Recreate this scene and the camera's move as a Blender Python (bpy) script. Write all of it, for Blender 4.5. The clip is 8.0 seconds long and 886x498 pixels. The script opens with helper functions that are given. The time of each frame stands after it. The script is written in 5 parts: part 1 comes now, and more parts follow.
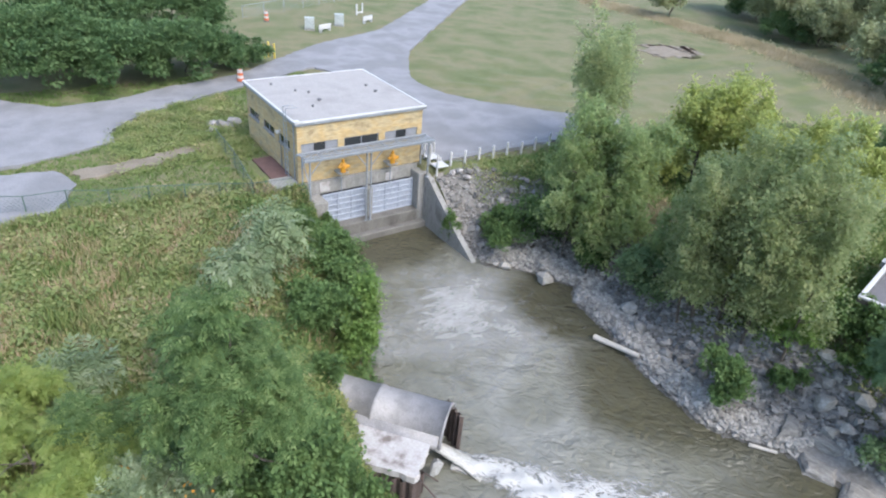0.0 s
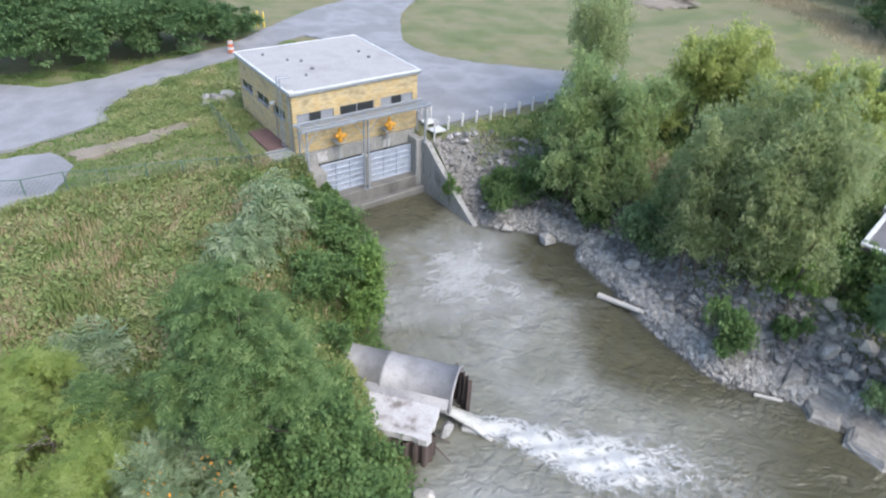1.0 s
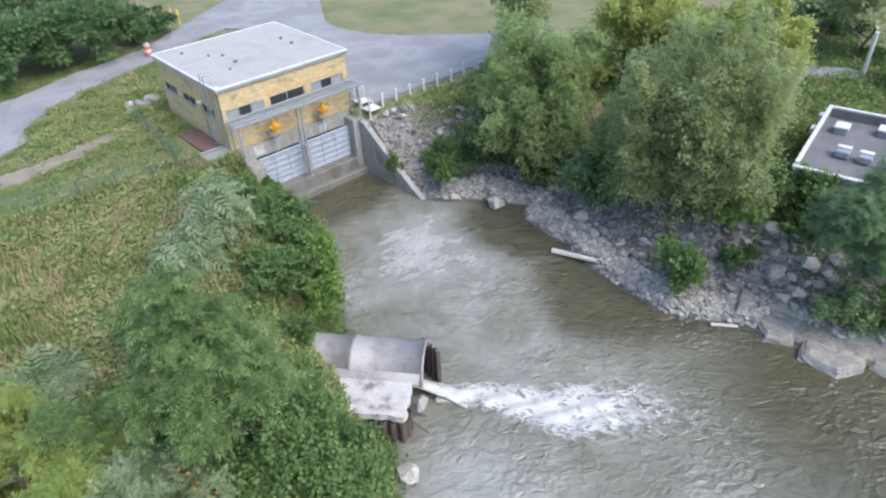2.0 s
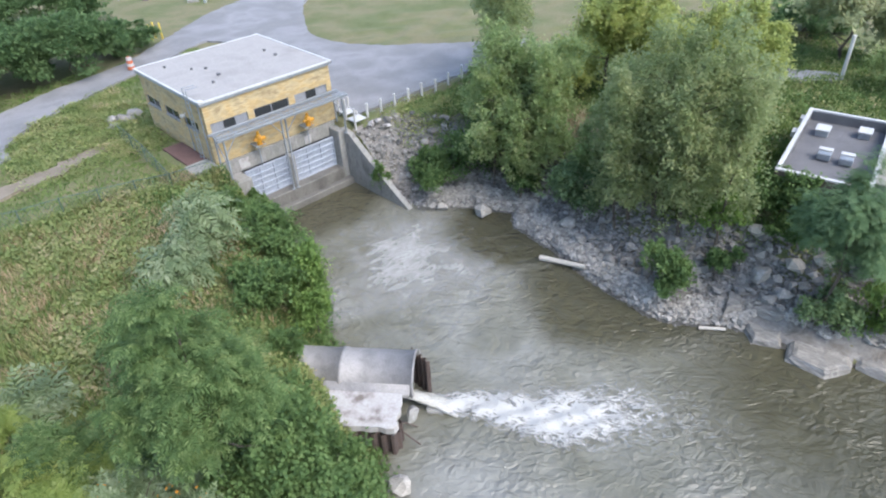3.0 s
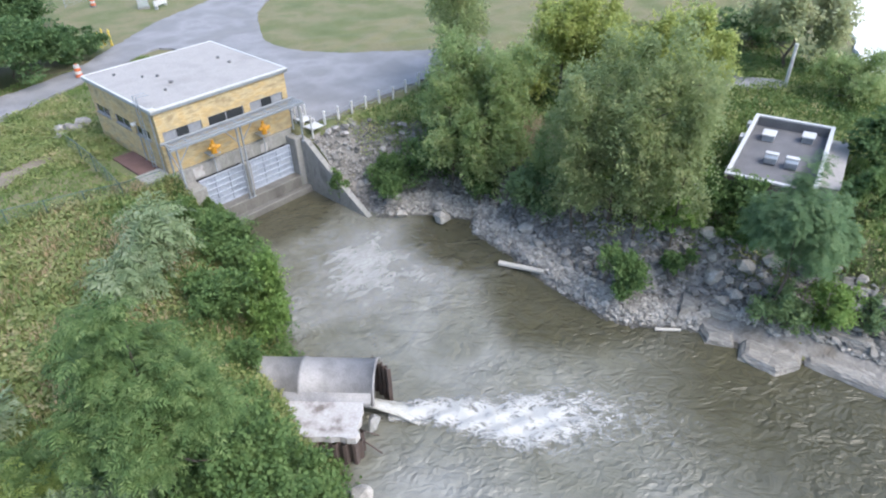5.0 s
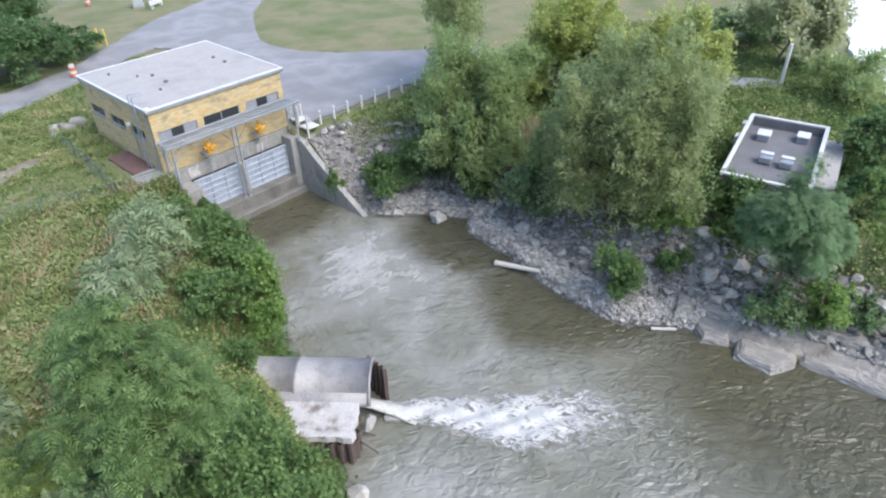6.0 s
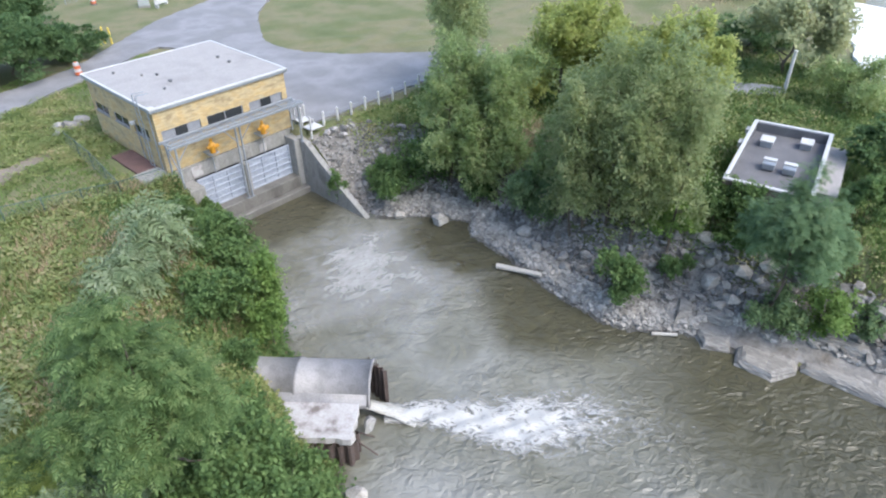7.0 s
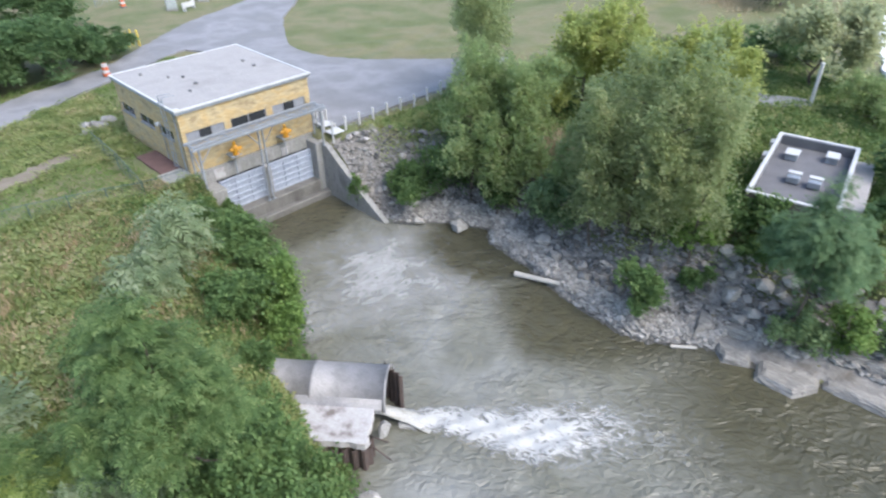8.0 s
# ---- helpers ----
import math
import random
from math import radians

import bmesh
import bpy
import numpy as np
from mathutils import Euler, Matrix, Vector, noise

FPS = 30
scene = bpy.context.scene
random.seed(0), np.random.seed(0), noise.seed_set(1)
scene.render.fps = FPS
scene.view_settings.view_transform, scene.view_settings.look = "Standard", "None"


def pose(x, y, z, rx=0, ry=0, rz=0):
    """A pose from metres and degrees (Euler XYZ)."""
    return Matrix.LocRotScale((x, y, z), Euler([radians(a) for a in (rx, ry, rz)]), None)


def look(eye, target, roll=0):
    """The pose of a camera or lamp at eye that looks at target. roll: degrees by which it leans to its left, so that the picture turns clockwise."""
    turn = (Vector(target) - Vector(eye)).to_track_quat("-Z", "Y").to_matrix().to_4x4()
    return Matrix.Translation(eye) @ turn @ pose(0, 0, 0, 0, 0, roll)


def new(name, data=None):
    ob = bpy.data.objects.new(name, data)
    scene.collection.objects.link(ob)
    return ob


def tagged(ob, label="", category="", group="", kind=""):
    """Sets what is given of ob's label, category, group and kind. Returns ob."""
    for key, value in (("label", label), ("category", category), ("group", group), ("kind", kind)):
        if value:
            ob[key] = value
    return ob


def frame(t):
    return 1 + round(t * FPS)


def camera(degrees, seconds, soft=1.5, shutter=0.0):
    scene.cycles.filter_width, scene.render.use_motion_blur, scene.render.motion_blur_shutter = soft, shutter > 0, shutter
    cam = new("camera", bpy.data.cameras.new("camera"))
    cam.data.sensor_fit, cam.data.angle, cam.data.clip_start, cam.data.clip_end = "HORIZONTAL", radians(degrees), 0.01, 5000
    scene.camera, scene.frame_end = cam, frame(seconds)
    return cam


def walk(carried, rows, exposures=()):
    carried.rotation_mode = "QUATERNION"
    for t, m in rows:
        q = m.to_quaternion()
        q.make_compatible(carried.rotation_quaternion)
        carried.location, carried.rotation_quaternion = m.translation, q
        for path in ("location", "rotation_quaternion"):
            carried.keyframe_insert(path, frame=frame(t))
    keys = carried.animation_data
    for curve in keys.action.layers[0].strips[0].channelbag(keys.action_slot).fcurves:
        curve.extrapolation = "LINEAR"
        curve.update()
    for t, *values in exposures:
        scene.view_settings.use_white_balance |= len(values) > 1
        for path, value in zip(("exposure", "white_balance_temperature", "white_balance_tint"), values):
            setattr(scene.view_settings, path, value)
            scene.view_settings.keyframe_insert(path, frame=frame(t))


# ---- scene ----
cam = camera(68.1, 8.0, soft=2.1, shutter=0.5)
PATH = [
    (0, (-14.432, -35.494, 17.926), (-13.408, -34.106, 16.914), 5.2),
    (0.5, (-14.475, -35.411, 17.936), (-13.434, -34.051, 16.902), 6.3),
    (1, (-14.482, -35.445, 17.98), (-13.488, -34.106, 16.876), 2.8),
    (1.2, (-14.466, -35.465, 17.991), (-13.485, -34.141, 16.857), 1.2),
    (1.5, (-14.39, -35.509, 17.988), (-13.418, -34.214, 16.815), -1.4),
    (1.7, (-14.354, -35.612, 17.985), (-13.329, -34.36, 16.808), -1.9),
    (2.8, (-14.251, -35.663, 18.027), (-13.153, -34.452, 16.875), -3.2),
    (3, (-14.232, -35.628, 18.021), (-13.129, -34.419, 16.872), -3.1),
    (3.5, (-14.215, -35.619, 18.007), (-13.104, -34.415, 16.86), -3.0),
    (4, (-14.211, -35.633, 18.01), (-13.065, -34.462, 16.863), -2.6),
    (4.5, (-14.182, -35.682, 17.99), (-13.003, -34.536, 16.851), -2.0),
    (6, (-14.171, -35.714, 17.95), (-12.968, -34.589, 16.816), -1.5),
    (6.5, (-14.149, -35.735, 17.95), (-12.945, -34.61, 16.817), -1.3),
    (7, (-14.16, -35.704, 17.969), (-12.958, -34.573, 16.84), -0.9),
    (7.5, (-14.16, -35.719, 17.964), (-12.959, -34.585, 16.838), -0.2),
    (7.8, (-14.148, -35.727, 17.969), (-12.953, -34.585, 16.843), -0.1),
    (8, (-14.183, -35.659, 17.977), (-13.01, -34.482, 16.864), -0.6),
]
walk(cam, [(t, look(eye, target, roll)) for t, eye, target, roll in PATH])
# --- world ---
world = bpy.data.worlds.new("sky")
scene.world = world
world.use_nodes = True
sky = world.node_tree.nodes.new("ShaderNodeTexSky")
sky.sky_type, sky.sun_disc, sky.sun_elevation, sky.sun_rotation = "NISHITA", False, radians(50), radians(171)
sky.air_density, sky.dust_density, sky.ozone_density = 1.0, 1.5, 1.5
world.node_tree.links.new(sky.outputs[0], world.node_tree.nodes["Background"].inputs[0])
world.node_tree.nodes["Background"].inputs[1].default_value = 0.15
sun = new("sun", bpy.data.lights.new("sun", "SUN"))
sun.data.energy, sun.data.angle, sun.data.color = 1.1, radians(40), (1.0, 0.96, 0.915)
scene.view_settings.exposure = 1.70
sun.matrix_world = look((3, -20, 25), (0, 0, 0))


# ---- materials ----
def material(name, colors, scale=3.0, fine=40.0, rough=0.85, bump=0.3, grainy=0.6, island=0.0, metal=0.0, spread=0.5, depth=0.02, stretch=(1, 1, 1)):
    """Two-scale mottled surface: colors are 2 to 4 base colours, from the broad noise; the fine noise adds grain and relief."""
    m = bpy.data.materials.new(name)
    m.use_nodes = True
    n, l = m.node_tree.nodes, m.node_tree.links
    shader = n["Principled BSDF"]
    co, mp = n.new("ShaderNodeTexCoord"), n.new("ShaderNodeMapping")
    mp.inputs["Scale"].default_value = stretch
    l.new(co.outputs["Object"], mp.inputs[0])
    broad, grain, ramp, mix = n.new("ShaderNodeTexNoise"), n.new("ShaderNodeTexNoise"), n.new("ShaderNodeValToRGB"), n.new("ShaderNodeMix")
    broad.inputs["Scale"].default_value, broad.inputs["Detail"].default_value = scale, 6
    grain.inputs["Scale"].default_value, grain.inputs["Detail"].default_value = fine, 5
    for node in (broad, grain):
        l.new(mp.outputs[0], node.inputs["Vector"])
    e = ramp.color_ramp.elements
    while len(e) < len(colors):
        e.new(0.5)
    for i, c in enumerate(colors):
        e[i].position, e[i].color = 0.5 + spread * (i / (len(colors) - 1) - 0.5), (*c, 1)
    mix.data_type, mix.blend_type = "RGBA", "MULTIPLY"
    mix.inputs["Factor"].default_value = grainy
    tone = n.new("ShaderNodeValToRGB")
    tone.color_ramp.elements[0].position, tone.color_ramp.elements[0].color = 0.25, (0.45, 0.45, 0.45, 1)
    tone.color_ramp.elements[1].position, tone.color_ramp.elements[1].color = 0.7, (1.15, 1.15, 1.15, 1)
    l.new(broad.outputs["Fac"], ramp.inputs[0])
    l.new(grain.outputs["Fac"], tone.inputs[0])
    l.new(ramp.outputs[0], mix.inputs["A"])
    l.new(tone.outputs[0], mix.inputs["B"])
    color = mix.outputs["Result"]
    if island:
        geo, vary, tint = n.new("ShaderNodeNewGeometry"), n.new("ShaderNodeMapRange"), n.new("ShaderNodeMix")
        vary.inputs["To Min"].default_value, vary.inputs["To Max"].default_value = 1 - island, 1 + island * 0.6
        tint.data_type, tint.blend_type = "RGBA", "MULTIPLY"
        tint.inputs["Factor"].default_value = 1.0
        l.new(geo.outputs["Random Per Island"], vary.inputs["Value"])
        l.new(color, tint.inputs["A"])
        l.new(vary.outputs[0], tint.inputs["B"])
        color = tint.outputs["Result"]
    l.new(color, shader.inputs["Base Color"])
    b = n.new("ShaderNodeBump")
    b.inputs["Strength"].default_value, b.inputs["Distance"].default_value = bump, depth
    l.new(grain.outputs["Fac"], b.inputs["Height"])
    l.new(b.outputs[0], shader.inputs["Normal"])
    shader.inputs["Roughness"].default_value, shader.inputs["Metallic"].default_value = rough, metal
    return m


def leaf_material(name, colors, translucent=0.42, rough=0.7, patches=1.3, leafy=0.26):
    """Leaves: one colour of the ramp for each leaf, some light passes through."""
    m = bpy.data.materials.new(name)
    m.use_nodes = True
    n, l = m.node_tree.nodes, m.node_tree.links
    shader, out = n["Principled BSDF"], n["Material Output"]
    geo, ramp, co, broad, add = n.new("ShaderNodeNewGeometry"), n.new("ShaderNodeValToRGB"), n.new("ShaderNodeTexCoord"), n.new("ShaderNodeTexNoise"), n.new("ShaderNodeMath")
    broad.inputs["Scale"].default_value, broad.inputs["Detail"].default_value = patches, 3
    l.new(co.outputs["Object"], broad.inputs["Vector"])
    add.operation = "MULTIPLY_ADD"
    add.inputs[1].default_value = leafy
    l.new(geo.outputs["Random Per Island"], add.inputs[0])
    scaled = n.new("ShaderNodeMath")
    scaled.operation, scaled.inputs[1].default_value = "MULTIPLY_ADD", 1.3
    scaled.inputs[2].default_value = -0.27
    l.new(broad.outputs["Fac"], scaled.inputs[0])
    l.new(scaled.outputs[0], add.inputs[2])
    e = ramp.color_ramp.elements
    while len(e) < len(colors):
        e.new(0.5)
    for i, c in enumerate(colors):
        e[i].position, e[i].color = 0.12 + 0.8 * i / (len(colors) - 1), (c[0] * 1.07, c[1] * 0.99, c[2] * 1.04, 1)
    l.new(add.outputs[0], ramp.inputs[0])
    l.new(ramp.outputs[0], shader.inputs["Base Color"])
    shader.inputs["Roughness"].default_value, shader.inputs["Specular IOR Level"].default_value = rough, 0.25
    tr, mix = n.new("ShaderNodeBsdfTranslucent"), n.new("ShaderNodeMixShader")
    l.new(ramp.outputs[0], tr.inputs[0])
    mix.inputs[0].default_value = translucent
    l.new(shader.outputs[0], mix.inputs[1])
    l.new(tr.outputs[0], mix.inputs[2])
    l.new(mix.outputs[0], out.inputs[0])
    return m


M_GROUND = material("meadow_soil", [(0.082, 0.102, 0.033), (0.115, 0.131, 0.049), (0.172, 0.156, 0.082), (0.107, 0.127, 0.041)], 0.22, 9.0, 0.95, 0.5, depth=0.08)
M_GRAVEL = material("gravel", [(0.145, 0.148, 0.155), (0.235, 0.232, 0.238), (0.175, 0.174, 0.178), (0.215, 0.208, 0.205)], 0.25, 14.0, 0.95, 0.5, grainy=0.35, depth=0.03)
# white base colour stands in for the sky's glare on the far river
M_GLARE = material("pale_water_glare", [(0.60, 0.59, 0.57), (0.72, 0.71, 0.69), (0.66, 0.65, 0.63)], 0.15, 6.0, 0.8, 0.2)


def brick_material():
    """Yellow brick in running bond: each brick has its own tone, with pale and worn patches over the wall."""
    m = material("yellow_brick", [(0.300, 0.235, 0.135), (0.420, 0.345, 0.210), (0.445, 0.325, 0.160), (0.380, 0.325, 0.210)], 0.8, 16.0, 0.9, 0.4, grainy=0.4, spread=0.35, stretch=(1, 1, 1.8))
    n, l = m.node_tree.nodes, m.node_tree.links
    shader = n["Principled BSDF"]
    co, split, join, brick, mix = n.new("ShaderNodeTexCoord"), n.new("ShaderNodeSeparateXYZ"), n.new("ShaderNodeCombineXYZ"), n.new("ShaderNodeTexBrick"), n.new("ShaderNodeMix")
    l.new(co.outputs["Object"], split.inputs[0])
    l.new(split.outputs["X"], join.inputs["X"])
    l.new(split.outputs["Z"], join.inputs["Y"])
    l.new(join.outputs[0], brick.inputs["Vector"])
    brick.inputs["Color1"].default_value, brick.inputs["Color2"].default_value, brick.inputs["Mortar"].default_value = (1.15, 1.12, 1.05, 1), (0.66, 0.62, 0.58, 1), (0.85, 0.85, 0.85, 1)
    for key, value in (("Scale", 1.0), ("Mortar Size", 0.012), ("Brick Width", 0.3), ("Row Height", 0.1), ("Bias", -0.15)):
        brick.inputs[key].default_value = value
    mix.data_type, mix.blend_type = "RGBA", "MULTIPLY"
    mix.inputs["Factor"].default_value = 0.8
    l.new(shader.inputs["Base Color"].links[0].from_socket, mix.inputs["A"])
    l.new(brick.outputs["Color"], mix.inputs["B"])
    l.new(mix.outputs["Result"], shader.inputs["Base Color"])
    return m


M_BRICK = brick_material()
M_CONCRETE = material("weathered_concrete", [(0.12, 0.115, 0.10), (0.28, 0.27, 0.255), (0.23, 0.225, 0.20), (0.30, 0.29, 0.28)], 1.1, 14.0, 0.9, 0.4, spread=0.42, stretch=(1.6, 1.6, 0.4))
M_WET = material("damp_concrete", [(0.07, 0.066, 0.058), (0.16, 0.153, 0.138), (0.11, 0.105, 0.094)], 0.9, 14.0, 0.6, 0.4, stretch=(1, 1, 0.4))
M_PALE = material("pale_concrete", [(0.164, 0.139, 0.123), (0.377, 0.353, 0.336), (0.426, 0.410, 0.394), (0.328, 0.303, 0.279)], 1.1, 10.0, 0.9, 0.4, grainy=0.35, spread=0.32)
M_ROOF = material("roof_membrane", [(0.245, 0.23, 0.218), (0.315, 0.298, 0.282), (0.275, 0.258, 0.246)], 0.5, 8.0, 0.9, 0.15, grainy=0.3)
M_ROOF_DARK = material("dark_roofing", [(0.10, 0.10, 0.105), (0.16, 0.155, 0.16)], 0.7, 30.0, 0.9, 0.3)
M_WHITE = material("white_metal", [(0.450, 0.445, 0.435), (0.540, 0.535, 0.520)], 1.5, 20.0, 0.5, 0.1)
M_STEEL = material("galvanised_steel", [(0.246, 0.271, 0.295), (0.344, 0.369, 0.394)], 2.0, 30.0, 0.45, 0.15, metal=0.4)
M_GATE = material("blue_grey_gate_steel", [(0.246, 0.279, 0.328), (0.344, 0.377, 0.435), (0.295, 0.328, 0.377)], 1.5, 12.0, 0.6, 0.2, metal=0.1)
M_ORANGE = material("orange_paint", [(0.508, 0.221, 0.016), (0.607, 0.295, 0.025)], 3.0, 20.0, 0.45, 0.1)
M_YELLOW = material("yellow_paint", [(0.52, 0.38, 0.06), (0.60, 0.46, 0.10)], 3.0, 20.0, 0.5, 0.1)
M_RUST = material("rusted_sheet_steel", [(0.038, 0.029, 0.026), (0.088, 0.062, 0.052), (0.060, 0.048, 0.044)], 2.0, 16.0, 0.85, 0.5)
M_PIPE = material("grey_corroded_pipe", [(0.164, 0.156, 0.152), (0.279, 0.267, 0.262), (0.221, 0.213, 0.205)], 1.1, 20.0, 0.6, 0.3, metal=0.15)
M_ROCK = material("limestone", [(0.20, 0.185, 0.16), (0.345, 0.322, 0.288), (0.27, 0.25, 0.222)], 0.8, 9.0, 0.95, 0.7, island=0.4, depth=0.05)
M_BARK = material("bark", [(0.07, 0.055, 0.04), (0.14, 0.115, 0.09)], 3.0, 30.0, 0.95, 0.6, stretch=(1, 1, 0.3))
M_PAVER = material("red_pavers", [(0.10, 0.056, 0.047), (0.142, 0.08, 0.068)], 2.0, 20.0, 0.9, 0.3)
M_DRIFT = material("bleached_wood", [(0.42, 0.38, 0.32), (0.56, 0.52, 0.46)], 3.0, 30.0, 0.9, 0.4, stretch=(1, 6, 6))
M_GREENWIRE = material("dark_green_steel", [(0.06, 0.10, 0.08), (0.10, 0.15, 0.12)], 4.0, 30.0, 0.5, 0.1)
M_DIRT = material("bare_soil", [(0.17, 0.14, 0.10), (0.25, 0.21, 0.16)], 0.8, 9.0, 0.95, 0.4, depth=0.04)
M_DARK = material("dark_interior", [(0.03, 0.03, 0.03), (0.05, 0.05, 0.05)], 2.0, 20.0, 0.9, 0.1)
M_PANEL = material("grey_window_panel", [(0.20, 0.21, 0.23), (0.27, 0.28, 0.30)], 2.0, 20.0, 0.5, 0.1)
M_BOX = material("grey_cabinet_paint", [(0.30, 0.33, 0.32), (0.38, 0.41, 0.40)], 3.0, 20.0, 0.5, 0.1)
M_REDORANGE = material("red_orange_plastic", [(0.48, 0.10, 0.035), (0.56, 0.14, 0.05)], 3.0, 20.0, 0.5, 0.1)

M_GLASS = bpy.data.materials.new("dark_glass")
M_GLASS.use_nodes = True
M_GLASS.node_tree.nodes["Principled BSDF"].inputs["Base Color"].default_value = (0.03, 0.033, 0.036, 1)
M_GLASS.node_tree.nodes["Principled BSDF"].inputs["Roughness"].default_value = 0.08

LEAVES = {
    "ash": leaf_material("ash_leaves", [(0.048, 0.095, 0.032), (0.099, 0.173, 0.055), (0.238, 0.331, 0.124)], 0.42, patches=2.0, leafy=0.3),
    "shrub": leaf_material("shrub_leaves", [(0.049, 0.098, 0.034), (0.101, 0.181, 0.056), (0.184, 0.284, 0.102)]),
    "lime": leaf_material("bright_leaves", [(0.085, 0.160, 0.040), (0.145, 0.250, 0.062), (0.235, 0.340, 0.105)]),
    "sumac": leaf_material("silvery_leaves", [(0.105, 0.170, 0.078), (0.205, 0.285, 0.142), (0.36, 0.43, 0.27)]),
    "broad": leaf_material("broad_leaves", [(0.173, 0.269, 0.117), (0.284, 0.395, 0.165), (0.420, 0.488, 0.233)], 0.68, patches=0.8),
    "willow": leaf_material("willow_leaves", [(0.200, 0.284, 0.125), (0.303, 0.385, 0.179), (0.432, 0.480, 0.236)], 0.68, patches=0.7),
    "yellow": leaf_material("yellow_green_leaves", [(0.214, 0.285, 0.088), (0.356, 0.436, 0.138), (0.513, 0.570, 0.211)], 0.65),
    "dark": leaf_material("dark_leaves", [(0.085, 0.143, 0.069), (0.145, 0.233, 0.099), (0.227, 0.327, 0.150)]),
    "bluegreen": leaf_material("blue_green_leaves", [(0.069, 0.134, 0.062), (0.129, 0.224, 0.101), (0.218, 0.325, 0.162)]),
    "weed": leaf_material("weed_leaves", [(0.098, 0.155, 0.052), (0.180, 0.252, 0.082), (0.264, 0.318, 0.120), (0.396, 0.354, 0.198)], patches=0.45, leafy=0.35),
    "locust": leaf_material("light_frond_leaves", [(0.123, 0.199, 0.048), (0.218, 0.304, 0.076), (0.342, 0.408, 0.142)]),
    # far woods: the haze of distance is put into these pale colours
    "woods": leaf_material("hazy_wood_leaves", [(0.21, 0.27, 0.14), (0.35, 0.41, 0.22), (0.48, 0.52, 0.30)], 0.55, patches=0.4),
    "far": leaf_material("thicket_leaves", [(0.049, 0.103, 0.042), (0.092, 0.168, 0.060), (0.162, 0.251, 0.108)], patches=0.6),
}
M_GRASS = leaf_material("grass_blades", [(0.10, 0.155, 0.045), (0.17, 0.23, 0.072), (0.245, 0.27, 0.11), (0.36, 0.305, 0.18)], 0.25, patches=0.4)
M_GREENGRASS = leaf_material("green_grass_blades", [(0.072, 0.133, 0.036), (0.133, 0.214, 0.061), (0.204, 0.265, 0.091)], 0.25)
M_PETAL = leaf_material("orange_petals", [(0.55, 0.22, 0.02), (0.75, 0.36, 0.05)], 0.2)
M_DRY = leaf_material("dry_grass_blades", [(0.24, 0.22, 0.11), (0.40, 0.315, 0.185), (0.50, 0.40, 0.285)], 0.25, patches=0.5)
M_STRAW = leaf_material("straw_blades", [(0.27, 0.26, 0.14), (0.40, 0.36, 0.22), (0.50, 0.45, 0.30)], 0.3, patches=0.3)


# ---- mesh helpers ----
def mesh_object(name, verts, faces, mat, parent=None, label="", flat=True):
    data = bpy.data.meshes.new(name)
    data.from_pydata(verts, [], faces)
    data.materials.append(mat)
    if not flat:
        data.shade_smooth()
    ob = new(name, data)
    ob.parent = parent
    return tagged(ob, label)


def part(name, bm, mat, parent=None, label="", flat=True):
    """Links a bmesh as one mesh object under a thing or under a part."""
    bmesh.ops.recalc_face_normals(bm, faces=bm.faces)
    data = bpy.data.meshes.new(name)
    bm.to_mesh(data)
    bm.free()
    data.materials.append(mat)
    if not flat:
        data.shade_smooth()
    ob = new(name, data)
    ob.parent = parent
    return tagged(ob, label)


def empty(name, x=0, y=0, z=0, turn=0):
    ob = new(name)
    ob.empty_display_size = 0.3
    ob.matrix_basis = pose(x, y, z, 0, 0, turn)
    return ob


def add_box(bm, x0, x1, y0, y1, z0, z1, bevel=0.0):
    made = bmesh.ops.create_cube(bm, size=1, matrix=Matrix.LocRotScale(((x0 + x1) / 2, (y0 + y1) / 2, (z0 + z1) / 2), None, (x1 - x0, y1 - y0, z1 - z0)))
    if bevel:
        edges = {e for v in made["verts"] for e in v.link_edges}
        bmesh.ops.bevel(bm, geom=list(edges), offset=bevel, segments=1, affect="EDGES")
    return bm


def box(x0, x1, y0, y1, z0, z1, bevel=0.0):
    return add_box(bmesh.new(), x0, x1, y0, y1, z0, z1, bevel)


def add_rod(bm, a, b, r, sides=8, r2=None):
    a, b = Vector(a), Vector(b)
    m = Matrix.Translation((a + b) / 2) @ (b - a).to_track_quat("Z", "Y").to_matrix().to_4x4()
    bmesh.ops.create_cone(bm, cap_ends=True, segments=sides, radius1=r, radius2=r if r2 is None else r2, depth=(b - a).length, matrix=m)
    return bm


def rod(a, b, r, sides=8, r2=None):
    return add_rod(bmesh.new(), a, b, r, sides, r2)


def prism(outline, z0, z1):
    """A closed outline in x and y, raised from z0 to z1."""
    bm = bmesh.new()
    low = [bm.verts.new((x, y, z0)) for x, y in outline]
    top = [bm.verts.new((x, y, z1)) for x, y in outline]
    bm.faces.new(low[::-1])
    bm.faces.new(top)
    for i in range(len(low)):
        j = (i + 1) % len(low)
        bm.faces.new((low[i], low[j], top[j], top[i]))
    return bm


